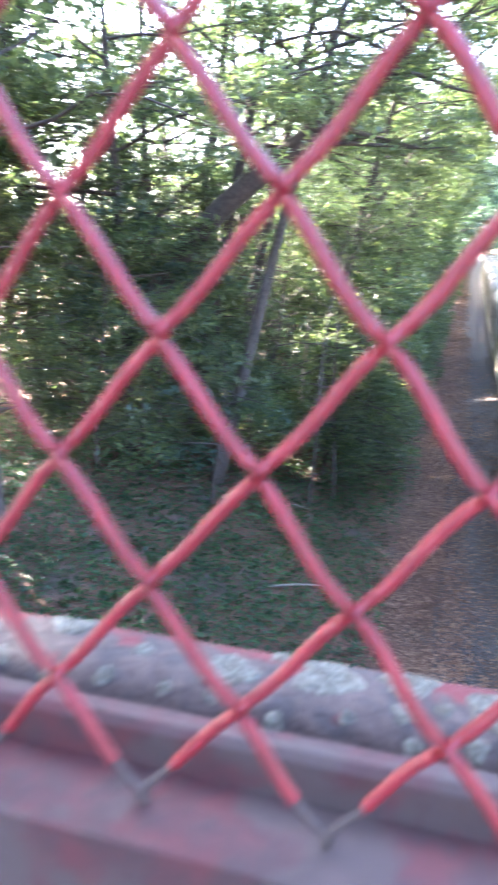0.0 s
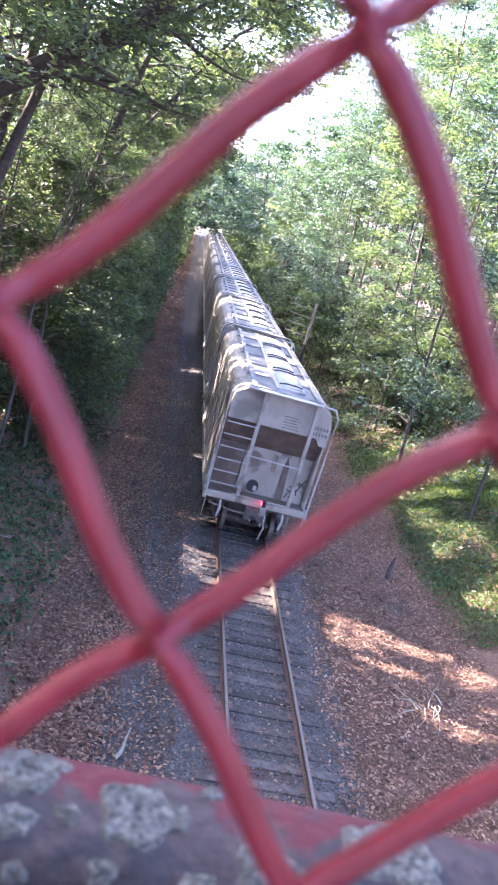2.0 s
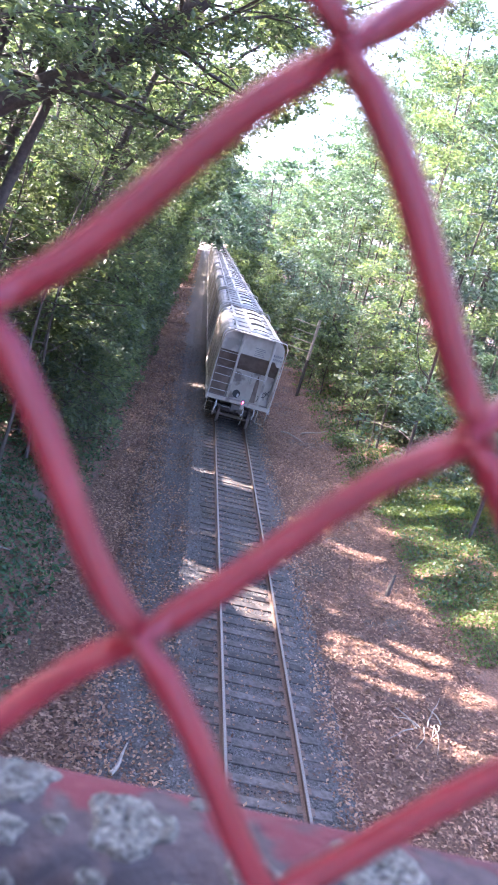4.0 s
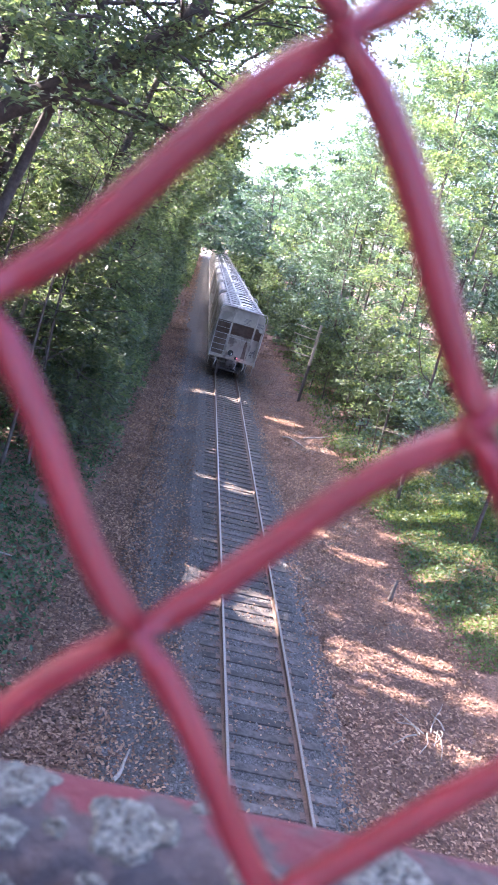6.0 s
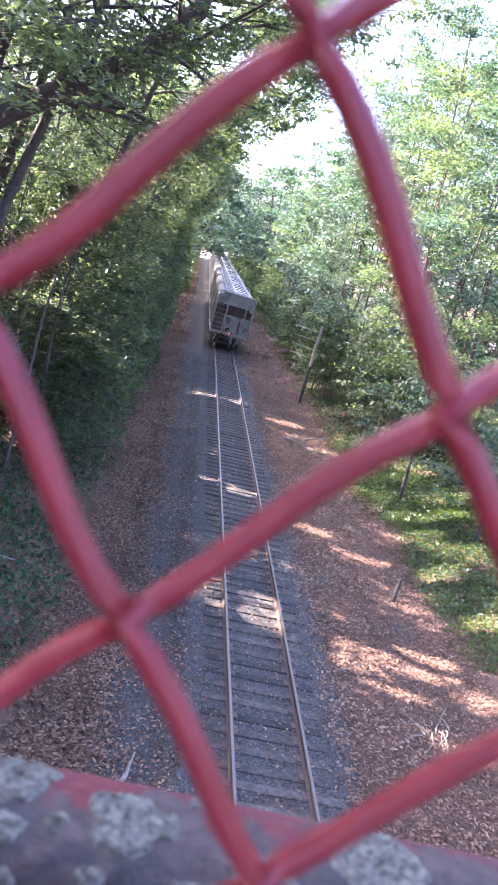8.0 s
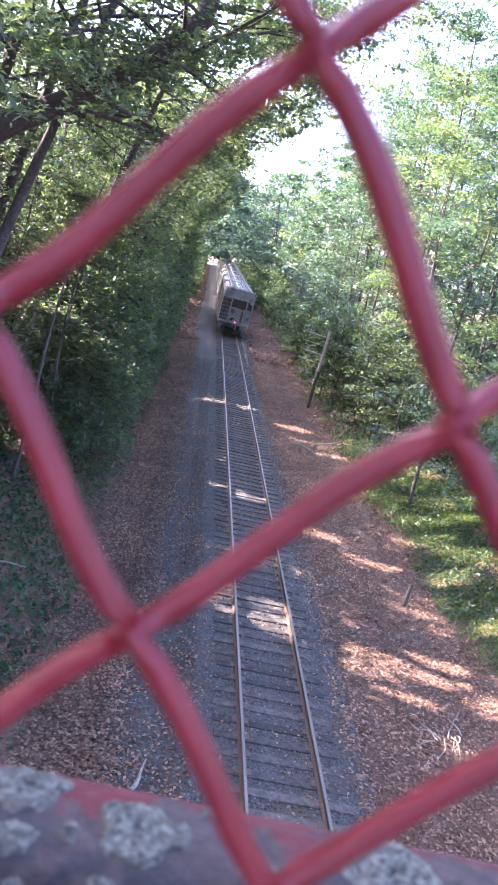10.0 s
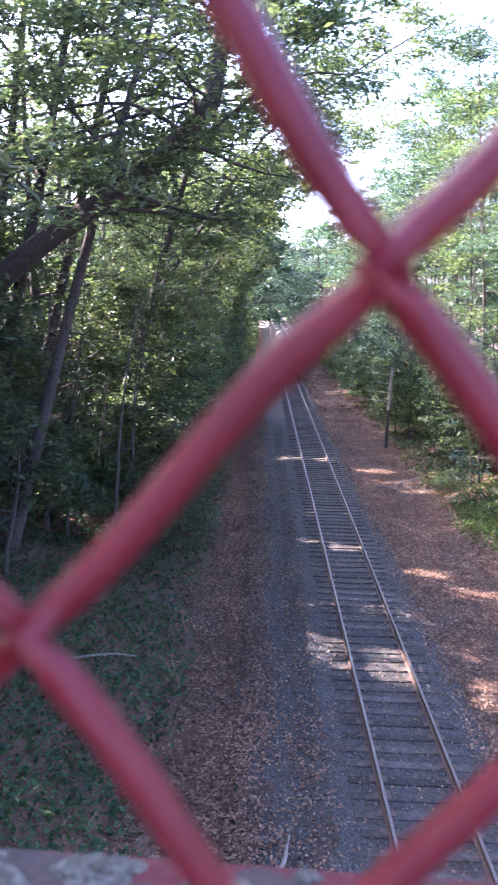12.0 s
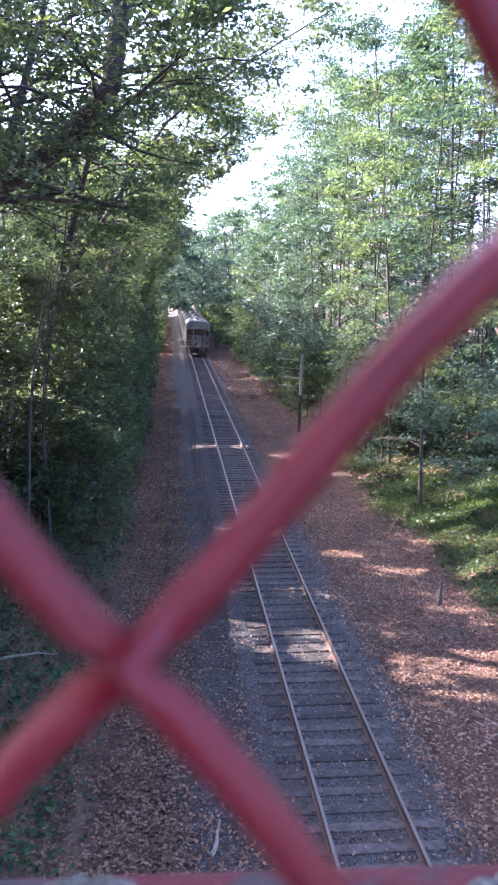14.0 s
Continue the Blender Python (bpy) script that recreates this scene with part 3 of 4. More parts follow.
def plant_shrubs():
    r = random.Random(8)
    n = 900
    bank, edge = "leafy green shrub on the bank", "leafy green shrub at the edge of the wood"
    for y in np.arange(24.5, 104, 2.6):
        n += 1
        far = y > 55
        tree(-6.9 + r.uniform(-0.7, 0.5), y, r.uniform(4.5, 9.5), n, lean=(r.uniform(0, 0.6), 0), low=0.06, spread=2.3, leaves=1700 if far else 3600, leaf=0.34 if far else 0.2, material=LEAF_DARK if n % 2 else LEAF, girth=0.06, limbs=10, label=bank, name="shrub")
    # leafy saplings that hang over the foot of the bank
    for y in np.arange(23.5, 62, 2.5):
        n += 1
        tree(-7.9 + r.uniform(-0.6, 0.4), y, r.uniform(8, 12.5), n, lean=(r.uniform(0.3, 1.2), -0.3), low=0.1, spread=2.7, leaves=4000 if y < 45 else 2400, leaf=0.21 if y < 45 else 0.28, material=LEAF if n % 3 else LEAF_DARK, girth=0.06, limbs=15, label="slim leafy sapling leaning from the bank", reach=(0.5, -0.1))
    for y in np.arange(21, 66, 4.5):
        for x in (-10.5, -14.5, -18.5, -22.5):
            n += 1
            tree(x + r.uniform(-1.5, 1.5), y + r.uniform(-1.5, 1.5), r.uniform(5, 11), n, low=0.08, spread=3.0, leaves=2600, leaf=0.28, material=LEAF if n % 3 else LEAF_PALE, girth=0.07, limbs=11, label=bank, name="shrub")
    for y in np.arange(40, 104, 3.4):
        for x in (7.2, 10.5):
            n += 1
            far = y > 60
            tree(x + r.uniform(-0.6, 1.0), y, r.uniform(3, 6.5), n, low=0.08, spread=2.2, leaves=1200 if far else 2100, leaf=0.36 if far else 0.22, material=LEAF_PALE if n % 2 else LEAF, girth=0.05, limbs=10, flat=0.6, label=edge, name="shrub")
    for x, y, tall in ((-10.8, 22.5, 8.5), (-12.6, 20.8, 7.0), (-14.6, 21.0, 10.0), (-13.0, 18.6, 6.0), (-16.0, 18.2, 9.0), (-17.5, 20.5, 11.0), (-15.4, 23.4, 11.5), (-12.0, 24.0, 11.0), (-9.6, 24.6, 9.0), (-18.8, 16.6, 9.0), (-10.2, 20.2, 5.0), (-19.5, 22.0, 12.0)):
        n += 1
        tree(x, y, tall, n, lean=(0.6, -0.3), low=0.15, spread=2.9, leaves=4600, leaf=0.2, material=LEAF if n % 2 else LEAF_DARK, girth=0.07, limbs=14, label=bank, name="shrub")
    # undergrowth below the trees across the track
    for y in np.arange(37, 66, 4.2):
        for x in (11.0, 14.5, 18.5):
            n += 1
            tree(x + r.uniform(-1.2, 1.2), y + r.uniform(-1.5, 1.5), r.uniform(3, 7), n, low=0.06, spread=2.6, leaves=2100, leaf=0.26, material=LEAF_PALE if n % 3 else LEAF, girth=0.06, limbs=10, label=edge, name="shrub")
    for y in np.arange(34, 84, 5.0):
        n += 1
        tree(23.5 + r.uniform(-1.5, 1.5), y, r.uniform(7, 11), n, low=0.06, spread=3.4, leaves=1700, leaf=0.55, material=LEAF_PALE, girth=0.08, limbs=11, label=edge, name="shrub")
    for y in np.arange(104, 262, 6.5):
        for x in (-6.2, 6.2):
            n += 1
            tree(x + r.uniform(-0.6, 0.6), y, r.uniform(5, 8), n, low=0.06, spread=3.0, leaves=900, leaf=0.6, material=LEAF, girth=0.08, limbs=10, label=edge, name="shrub")


plant_shrubs()


# ---- the bridge: curb, fence ----
SKEW = -0.0422
FENCE_AT = Vector((-3.397, 0.1106, 9.154))
COL, ROW = 0.0354, 0.0429


def lichen_crust(coping, x, y, size, cy, zc, r):
    """Flat lobed crust that follows the curve of the coping."""
    rings, sides = (9, 30) if size > 0.009 else (4, 14)
    ph = r.uniform(0, 6.28, 4)
    V, F = [], []
    for i in range(rings + 1):
        for k in range(sides):
            a = 2 * math.pi * k / sides
            lobe = 1 + 0.13 * math.sin(3 * a + ph[0]) + 0.09 * math.sin(5 * a + ph[1]) + 0.06 * math.sin(9 * a + ph[2]) + r.uniform(-0.05, 0.05)
            d = size * lobe * i / rings
            px, py = x + 1.1 * d * math.cos(a), y + d * math.sin(a)
            t = min(abs(py - cy) / 0.036, 0.985)
            top = zc + 0.034 * (1 - t ** 2.94) ** 0.34
            up = (-0.001 if i == rings else 0.0012 + 0.0007 * math.sin(i * 1.9 + ph[3]) + r.uniform(-0.0007, 0.0009))
            V.append((px, min(max(py, cy - 0.0355), cy + 0.0355), top + up))
    for i in range(rings):
        for k in range(sides):
            a, b = i * sides + k, i * sides + (k + 1) % sides
            F += [(a, b, b + sides), (a, b + sides, a + sides)]
    ob = new("lichen", mesh_of("lichen", V, F, CRUST, True))
    ob.parent = coping
    return ob


def build_bridge():
    turn = Matrix.Translation((FENCE_AT.x, 0.1106, 0)) @ Matrix.Rotation(SKEW, 4, "Z")
    bridge = thing("bridge_edge", "old red-painted steel edge girder of a road bridge", "bridge", kind="structure", at=turn)
    # rounded lichen-covered coping
    cy, zc = 0.147, 8.956
    out = [(cy + 0.036 * math.copysign(abs(math.cos(q)) ** 0.68, math.cos(q)), zc + 0.034 * math.copysign(abs(math.sin(q)) ** 0.68, math.sin(q))) for q in np.linspace(0, 2 * np.pi, 44, endpoint=False)]
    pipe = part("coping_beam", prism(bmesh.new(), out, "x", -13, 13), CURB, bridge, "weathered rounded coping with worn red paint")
    for p in pipe.data.polygons:
        p.use_smooth = len(p.vertices) == 4
    # lichen crusts on the coping
    r = np.random.RandomState(21)
    spots = [(-0.032, 0.158, 0.015), (0.015, 0.145, 0.0165), (-0.030, 0.132, 0.008), (0.066, 0.130, 0.013), (0.043, 0.165, 0.006), (-0.012, 0.138, 0.005), (-0.075, 0.15, 0.018), (0.118, 0.15, 0.02), (-0.13, 0.14, 0.015), (-0.105, 0.165, 0.008)]
    spots += [(x, r.uniform(0.125, 0.165), r.uniform(0.004, 0.017)) for x in np.arange(-0.9, 0.95, 0.055) if abs(x) > 0.15]
    spots += [(x + r.uniform(-0.004, 0.004), r.uniform(0.114, 0.124), r.uniform(0.003, 0.008)) for x in np.arange(-0.3, 0.3, 0.034)]
    for x, y, size in spots:
        lichen_crust(pipe, x, y, size, cy, zc, r)
    ang = [(-0.022, 9.020), (0.017, 9.020), (0.018, 9.036), (0.021, 9.039), (0.027, 9.038), (0.029, 9.003), (0.085, 8.998), (0.090, 8.992), (0.090, 8.90), (-0.022, 8.90)]
    part("bottom_rail", prism(bmesh.new(), ang, "x", -13, 13), RAILPAINT, bridge, "dull red steel angle that holds the mesh")
    boxed("flange", (-13, 13, -0.06, 0.19, 8.86, 8.899), RAILPAINT, bridge, 0.004)
    boxed("web", (-13, 13, 0.05, 0.075, 7.0, 8.86), RAILPAINT, bridge)
    boxed("lower_flange", (-13, 13, -0.06, 0.19, 6.95, 7.0), RAILPAINT, bridge)
    deck = new("bridge_deck", None)
    deck.matrix_basis = turn
    tagged(deck, "grey concrete bridge deck", "bridge deck", kind="structure")
    boxed("slab", (-13, 13, -7.0, -0.1, 7.25, 7.62), CONCRETE, deck)
    for x in (-12.4, 12.4):
        boxed("abutment", (x - 0.6, x + 0.6, -7.0, 0.0, -0.6, 7.248), CONCRETE, deck, 0.02, "grey concrete abutment")


build_bridge()


def build_fence():
    fence = thing("chain_link_fence", "red vinyl-coated chain-link fence on the bridge edge", "fence", at=Matrix.Translation(FENCE_AT + Vector((0.0014, 0, -0.0005))) @ Matrix.Rotation(SKEW, 4, "Z"))
    top, bottom = -20, 3
    per = 10
    for c in range(-15, 16):
        # rows of this zigzag: even rows of its own parity touch its left neighbour
        pts = []
        for i in range((bottom - top) * per + 1):
            u = top + i / per
            ph = (u - c) % 2.0
            x = ph if ph <= 1 else 2 - ph
            tri = (x - 0.5) * 2
            side = 0.83 * tri + 0.17 * tri ** 3
            d = math.cos((ph - 0.5) * math.pi)
            depth = -0.0023 * math.copysign(abs(d) ** 0.5, d)
            v = u * ROW
            sway = 0.0009 * math.sin(3.1 * u + 1.7 * c)
            pts.append(((c + 0.5 + side * 0.522) * COL - 0.0753 * v + sway, depth - 0.0113 * v, -v))
        k = len(pts) - 4
        rod("wire", pts[: k + 1], 0.0024, WIRE, fence, 8)
        rod("wire_end", pts[k:] + [(pts[-1][0], pts[-1][1], pts[-1][2] - 0.006)], 0.0017, BARE_WIRE, fence, 8, "bare rusty wire end")


build_fence()

# ---- train ----
PITCH = 12.2
HALF = 1.55


def truck(car, y):
    bogie = thing("bogie", "", "")
    bogie.parent = car
    bogie.matrix_basis = pose(0, y, 0)
    for s in (-1, 1):
        prof = [(-1.15, 0.34), (-1.15, 0.56), (-0.7, 0.66), (-0.35, 0.5), (0.35, 0.5), (0.7, 0.66), (1.15, 0.56), (1.15, 0.34), (0.6, 0.30), (0.3, 0.22), (-0.3, 0.22), (-0.6, 0.30)]
        part("side_frame", prism(bmesh.new(), prof, "x", s * 1.0 - 0.06, s * 1.0 + 0.06), BOGIE, bogie)
    boxed("bolster", (-1.05, 1.05, -0.2, 0.2, 0.42, 0.72), BOGIE, bogie, 0.02)
    for a in (-0.88, 0.88):
        for s in (-1, 1):
            ang = np.linspace(0, 2 * np.pi, 28, endpoint=False)
            wheel = part("wheel", prism(bmesh.new(), [(a + 0.42 * math.cos(q), 0.425 + 0.42 * math.sin(q)) for q in ang], "x", s * 0.755 - 0.065, s * 0.755 + 0.065), WHEEL, bogie)
        rod("axle", [(-0.95, a, 0.425), (0, a, 0.425), (0.95, a, 0.425)], 0.08, BOGIE, bogie, 10)


def hopper_car(first):
    """Two-bay covered hopper; its rear end stands at y = 0, its body runs ahead."""
    L = PITCH - 0.95
    car = thing("hopper_car", "grey covered hopper railway car with dusty white roof hatches", "railway car", group="cars of the train")
    W = HALF
    # upper bin with its curved shoulders, full length above the sloped end sheets
    y0, y1 = 0.34, L - 0.34
    shoulder = [(W, 4.05), (W * 0.985, 4.28), (W * 0.93, 4.46), (W * 0.84, 4.58), (W * 0.72, 4.64)]
    up = [(W, 3.45)] + shoulder + [(-x, z) for x, z in reversed(shoulder)] + [(-W, 3.45)]
    bm = bmesh.new()
    prism(bm, up, "y", y0 + 0.3, y1 - 0.3)
    part("body", bm, CAR, car, "light grey painted steel body")
    bm = bmesh.new()
    prism(bm, [(y0 + 0.7, 3.45), (y1 - 0.7, 3.45), (y1 - 0.7, 1.34), (y0 + 0.7, 1.34)], "x", -W + 0.012, W - 0.012)
    part("lower_body", bm, CAR, car)
    # roof sheet, seams, hatches and their bars
    bm = bmesh.new()
    prism(bm, [(-W * 0.73, 4.642), (0, 4.70), (W * 0.73, 4.642), (W * 0.73, 4.662), (0, 4.72), (-W * 0.73, 4.662)], "y", y0 - 0.03, y1 + 0.03)
    part("roof", bm, CAR_ROOF, car, "blue-grey steel roof")
    boxed("hatch_trough", (-0.3, 0.62, y0 + 0.5, y1 - 0.5, 4.70, 4.765), TROUGH, car, 0.015, "pale cement-dusted loading hatch")
    for k in range(4):
        a, b = y0 + 0.62 + k * (y1 - y0 - 1.2) / 4, y0 + 0.5 + (k + 1) * (y1 - y0 - 1.2) / 4
        cover = boxed("hatch_cover", (-0.22, 0.54, a, b, 4.765, 4.80), TROUGH, car, 0.02, "pale dusty hatch cover")
        for y in (a + 0.12, b - 0.16):
            rod("hatch_bar", [(-0.2, y, 4.83), (0.0, y - 0.03, 4.87), (0.3, y - 0.03, 4.87), (0.52, y, 4.83)], 0.026, BOGIE, cover, 6, "dark hatch clamp bar")
    for k in range(7):
        y = y0 + k * (y1 - y0) / 6
        for x0, x1 in ((-W * 0.72, -0.32), (0.64, W * 0.72)):
            boxed("roof_seam", (x0, x1, y - 0.02, y + 0.02, 4.68, 4.735), CAR_ROOF, car)
    for s in (-1, 1):
        boxed("running_board", (s * 0.96 - 0.07, s * 0.96 + 0.07, y0 - 0.2, y1 + 0.2, 4.725, 4.75), CAR_ROOF, car, 0.0, "grating walkway")
        boxed("side_sill", (s * W - 0.05, s * W + 0.05, 0.05, L - 0.05, 1.16, 1.38), CAR, car, 0.01)
        for k in range(11):
            y = y0 + 0.38 + k * (y1 - y0 - 0.76) / 10
            boxed("side_post", (s * W - 0.02, s * W + 0.05, y - 0.04, y + 0.04, 1.38, 4.02), CAR, car, 0.008)
    boxed("centre_sill", (-0.3, 0.3, -0.25, L + 0.25, 0.9, 1.25), BOGIE, car, 0.01)
    for k in (0.36, 0.64):
        bm = bmesh.new()
        cy = L * k
        lo = [(-0.55, -0.5), (0.55, -0.5), (0.55, 0.5), (-0.55, 0.5)]
        v0 = [bm.verts.new((x, cy + y, 0.32)) for x, y in lo]
        v1 = [bm.verts.new((x * 2.4, cy + y * 2.4, 1.36)) for x, y in lo]
        bm.faces.new(v0[::-1]), bm.faces.new(v1)
        for i in range(4):
            bm.faces.new((v0[i], v0[(i + 1) % 4], v1[(i + 1) % 4], v1[i]))
        part("discharge_bay", bm, CAR, car)
    truck(car, 1.75)
    truck(car, L - 1.75)
    # ends: upper plate, sloped sheet, bulkhead behind the posts, ladder and rails
    for ya, sg in ((0.0, 1), (L, -1)):
        def yy(d, ya=ya, sg=sg):
            return ya + sg * d
        def ends(a, b):
            return tuple(sorted((yy(a), yy(b))))
        boxed("end_sill", (-W + 0.04, W - 0.04, *ends(0, 0.15), 1.25, 1.43), CAR_DIRTY, car, 0.012)
        boxed("platform", (-W + 0.06, W - 0.06, *ends(0.15, 1.0), 1.28, 1.33), BAY, car, 0.0, "dark brown end platform")
        plate = [(-W + 0.05, 3.66), (-W + 0.05, 4.05), (-W * 0.93, 4.40), (-W * 0.72, 4.62), (W * 0.72, 4.62), (W * 0.93, 4.40), (W - 0.02, 4.05), (W - 0.02, 3.46), (W - 0.24, 3.46), (W - 0.36, 3.66)]
        part("upper_end", prism(bmesh.new(), plate, "y", *ends(0.28, 0.64)), CAR, car, "smooth grey upper end plate")
        # the overhang's shade is put into this sheet's dark brown
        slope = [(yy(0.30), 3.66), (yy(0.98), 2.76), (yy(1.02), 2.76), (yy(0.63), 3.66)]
        part("slope_sheet", prism(bmesh.new(), slope, "x", -W + 0.06, W - 0.06), BAY, car, "slope sheet under the upper end, coloured dark brown for its shade")
        boxed("end_wall", (-0.62, W - 0.1, *ends(0.90, 0.955), 1.33, 2.80), CAR_DIRTY, car, 0.006, "dusty tan-grey bulkhead")
        # shade of the ladder recess, painted as a dark brown wall
        boxed("bay_wall", (-W + 0.07, -0.66, *ends(0.93, 0.965), 1.33, 2.76), BAY, car, 0.0, "recess wall behind the ladder, coloured dark brown for its shade")
        bm = bmesh.new()
        prism(bm, [(0.60, 1.34), (0.86, 1.34), (0.80, 2.4), (0.70, 2.78), (0.62, 2.4)], "y", *ends(0.894, 0.8985))
        part("rust_streak", bm, BAY, car, "brown rust streak")
        for s in (-1, 1):
            wing = [(yy(0.64), 3.7), (yy(0.5), 3.2), (yy(0.86), 1.34), (yy(1.1), 1.34), (yy(1.1), 3.7)]
            part("wing_plate", prism(bmesh.new(), wing, "x", s * (W - 0.04) - 0.012, s * (W - 0.04) + 0.012), CAR, car)
        for x in (-0.60, 0.95):
            boxed("end_post", (x - 0.055, x + 0.055, *ends(0.06, 0.15), 1.44, 4.66), CAR, car, 0.01)
            boxed("post_bracket", (x - 0.04, x + 0.04, *ends(0.15, 0.30), 4.52, 4.60), CAR, car)
        boxed("end_platform_roof", (-W * 0.72, W * 0.72, *ends(0.02, 0.31), 4.665, 4.70), CAR_TRIM, car, 0.006, "grating across the roof end")
        for k in range(6):
            z = 1.72 + k * 0.375
            rod("ladder_rung", [(-W + 0.05, yy(0.03), z), (-1.1, yy(0.03), z), (-0.62, yy(0.05), z)], 0.016, CAR_TRIM, car)
        rod("cross_rail", [(-0.6, yy(0.02), 2.74), (0.2, yy(0.0), 2.72), (0.95, yy(0.02), 2.7)], 0.017, CAR_TRIM, car)
        rod("sill_rail", [(-W * 0.5, yy(-0.03), 1.5), (0, yy(-0.04), 1.5), (W * 0.6, yy(-0.03), 1.5)], 0.018, CAR, car)
        rod("brake_pipe", [(0.28, yy(0.86), 2.75), (0.42, yy(0.84), 2.7), (0.40, yy(0.86), 2.2), (0.30, yy(0.86), 2.2), (0.28, yy(0.86), 2.7)], 0.018, CAR, car)
        for s in (-1, 1):
            rod("corner_rail", [(s * W * 0.74, yy(0.06), 4.70), (s * (W * 0.93), yy(0.04), 4.68), (s * (W + 0.03), yy(0.03), 4.44), (s * (W + 0.02), yy(0.03), 3.2), (s * (W - 0.02), yy(0.03), 1.24)], 0.025, CAR_TRIM, car, 8)
        for x in (-1.05, 0.3, 0.85):
            rod("sill_hanger", [(x, yy(0.0), 1.22), (x + 0.03, yy(-0.06), 1.0), (x - 0.02, yy(-0.03), 0.72)], 0.035, CAR_TRIM, car, 6, "pale worn bracket below the sill")
        rod("coupler", [(0, yy(0.1), 0.95), (0, yy(-0.25), 0.95), (0, yy(-0.48), 0.95)], 0.12, BOGIE, car, 8)
        rod("brake_hose", [(0.35, yy(0.0), 1.0), (0.38, yy(-0.12), 0.7), (0.3, yy(-0.2), 0.35)], 0.022, CAR, car, 6, "grey air hose")
        rod("uncoupling_lever", [(-1.4, yy(-0.04), 1.1), (-0.6, yy(-0.06), 1.0), (-0.1, yy(-0.2), 1.05)], 0.015, CAR, car)
        for s in (-1, 1):
            rod("step", [(s * (W - 0.05), yy(0.04), 1.2), (s * (W - 0.05), yy(0.04), 0.6), (s * (W - 0.5), yy(0.04), 0.6), (s * (W - 0.5), yy(0.04), 1.2)], 0.02, CAR, car)
    if first:
        ang = np.linspace(0, 2 * np.pi, 20, endpoint=False)
        # closed black disc: the opening's dark inside is painted on
        port = part("port", prism(bmesh.new(), [(-0.13 + 0.19 * math.cos(q), 1.58 + 0.2 * math.sin(q)) for q in ang], "y", 0.875, 0.91), BLACK, car, "round opening shown as a black disc")
        boxed("valve", (-0.1, 0.0, 0.84, 0.874, 1.44, 1.6), CAR_TRIM, port, 0.01)
        # black sprayed scrawl on the bulkhead
        for k, (x, z, a) in enumerate(((0.94, 1.55, 70), (1.0, 1.68, -40), (1.06, 1.6, 80), (1.14, 1.75, 20), (1.2, 1.7, -65), (1.26, 1.85, 75), (1.3, 1.98, -30), (1.08, 1.86, 15), (1.22, 1.95, -20), (1.36, 2.05, 60))):
            u, w = 0.11 * math.cos(radians(a)), 0.11 * math.sin(radians(a))
            rod("scrawl", [(x - u, 0.896, z - w), (x + 0.02, 0.893, z), (x + u, 0.896, z + w)], 0.02, BLACK, car, 5)
        # stencilled blocks
        for k in range(5):
            boxed("stencil_bar", (0.1 + 0.03 * (k % 2), 0.62 - 0.05 * (k % 3), 0.272, 0.279, 3.74 + k * 0.085, 3.765 + k * 0.085), FADED, car)
        for z in (3.92, 3.74):
            for k in range(5):
                boxed("stencil_bar", (1.03 + k * 0.095, 1.085 + k * 0.095, 0.272, 0.279, z, z + 0.1), FADED, car)
    return car


def end_marker():
    ob = thing("end_of_train_device", "small grey end-of-train marker with a flashing red lamp on a turning head", "train marker")
    boxed("case", (-0.09, 0.09, -0.07, 0.07, -0.18, 0.08), CAR, ob, 0.02)
    ang = np.linspace(0, 2 * np.pi, 16, endpoint=False)
    # added turning head: its one-sided glass imitates a flashing lamp
    head = part("lamp_head", prism(bmesh.new(), [(0.065 * math.cos(q), 0.065 * math.sin(q)) for q in ang], "z", 0.08, 0.27), BLACK, ob, "dark turning head added to hide the lamp between flashes")
    part("lens", prism(bmesh.new(), [(0.036 * math.cos(q), 0.175 + 0.06 * math.sin(q)) for q in ang], "y", -0.07, -0.045), REDLAMP, head, "red lamp glass")
    return ob, head


last_car = hopper_car(True)
cars = [last_car]
plain = hopper_car(False)
cars.append(plain)
for k in range(10):
    cars.append(copy_thing(plain, Matrix()))

# rear end of the train: seconds, y
RUN = [(0.0, 6.0), (0.5, 9.85), (1.0, 13.7), (1.5, 17.55), (2.0, 21.4), (3.0, 29.2), (4.25, 38.6), (5.5, 47.7), (6.5, 54.4), (7.5, 61.0), (8.75, 69.4), (10.0, 77.6), (11.5, 88.0), (13.0, 98.3), (14.0, 105.2)]


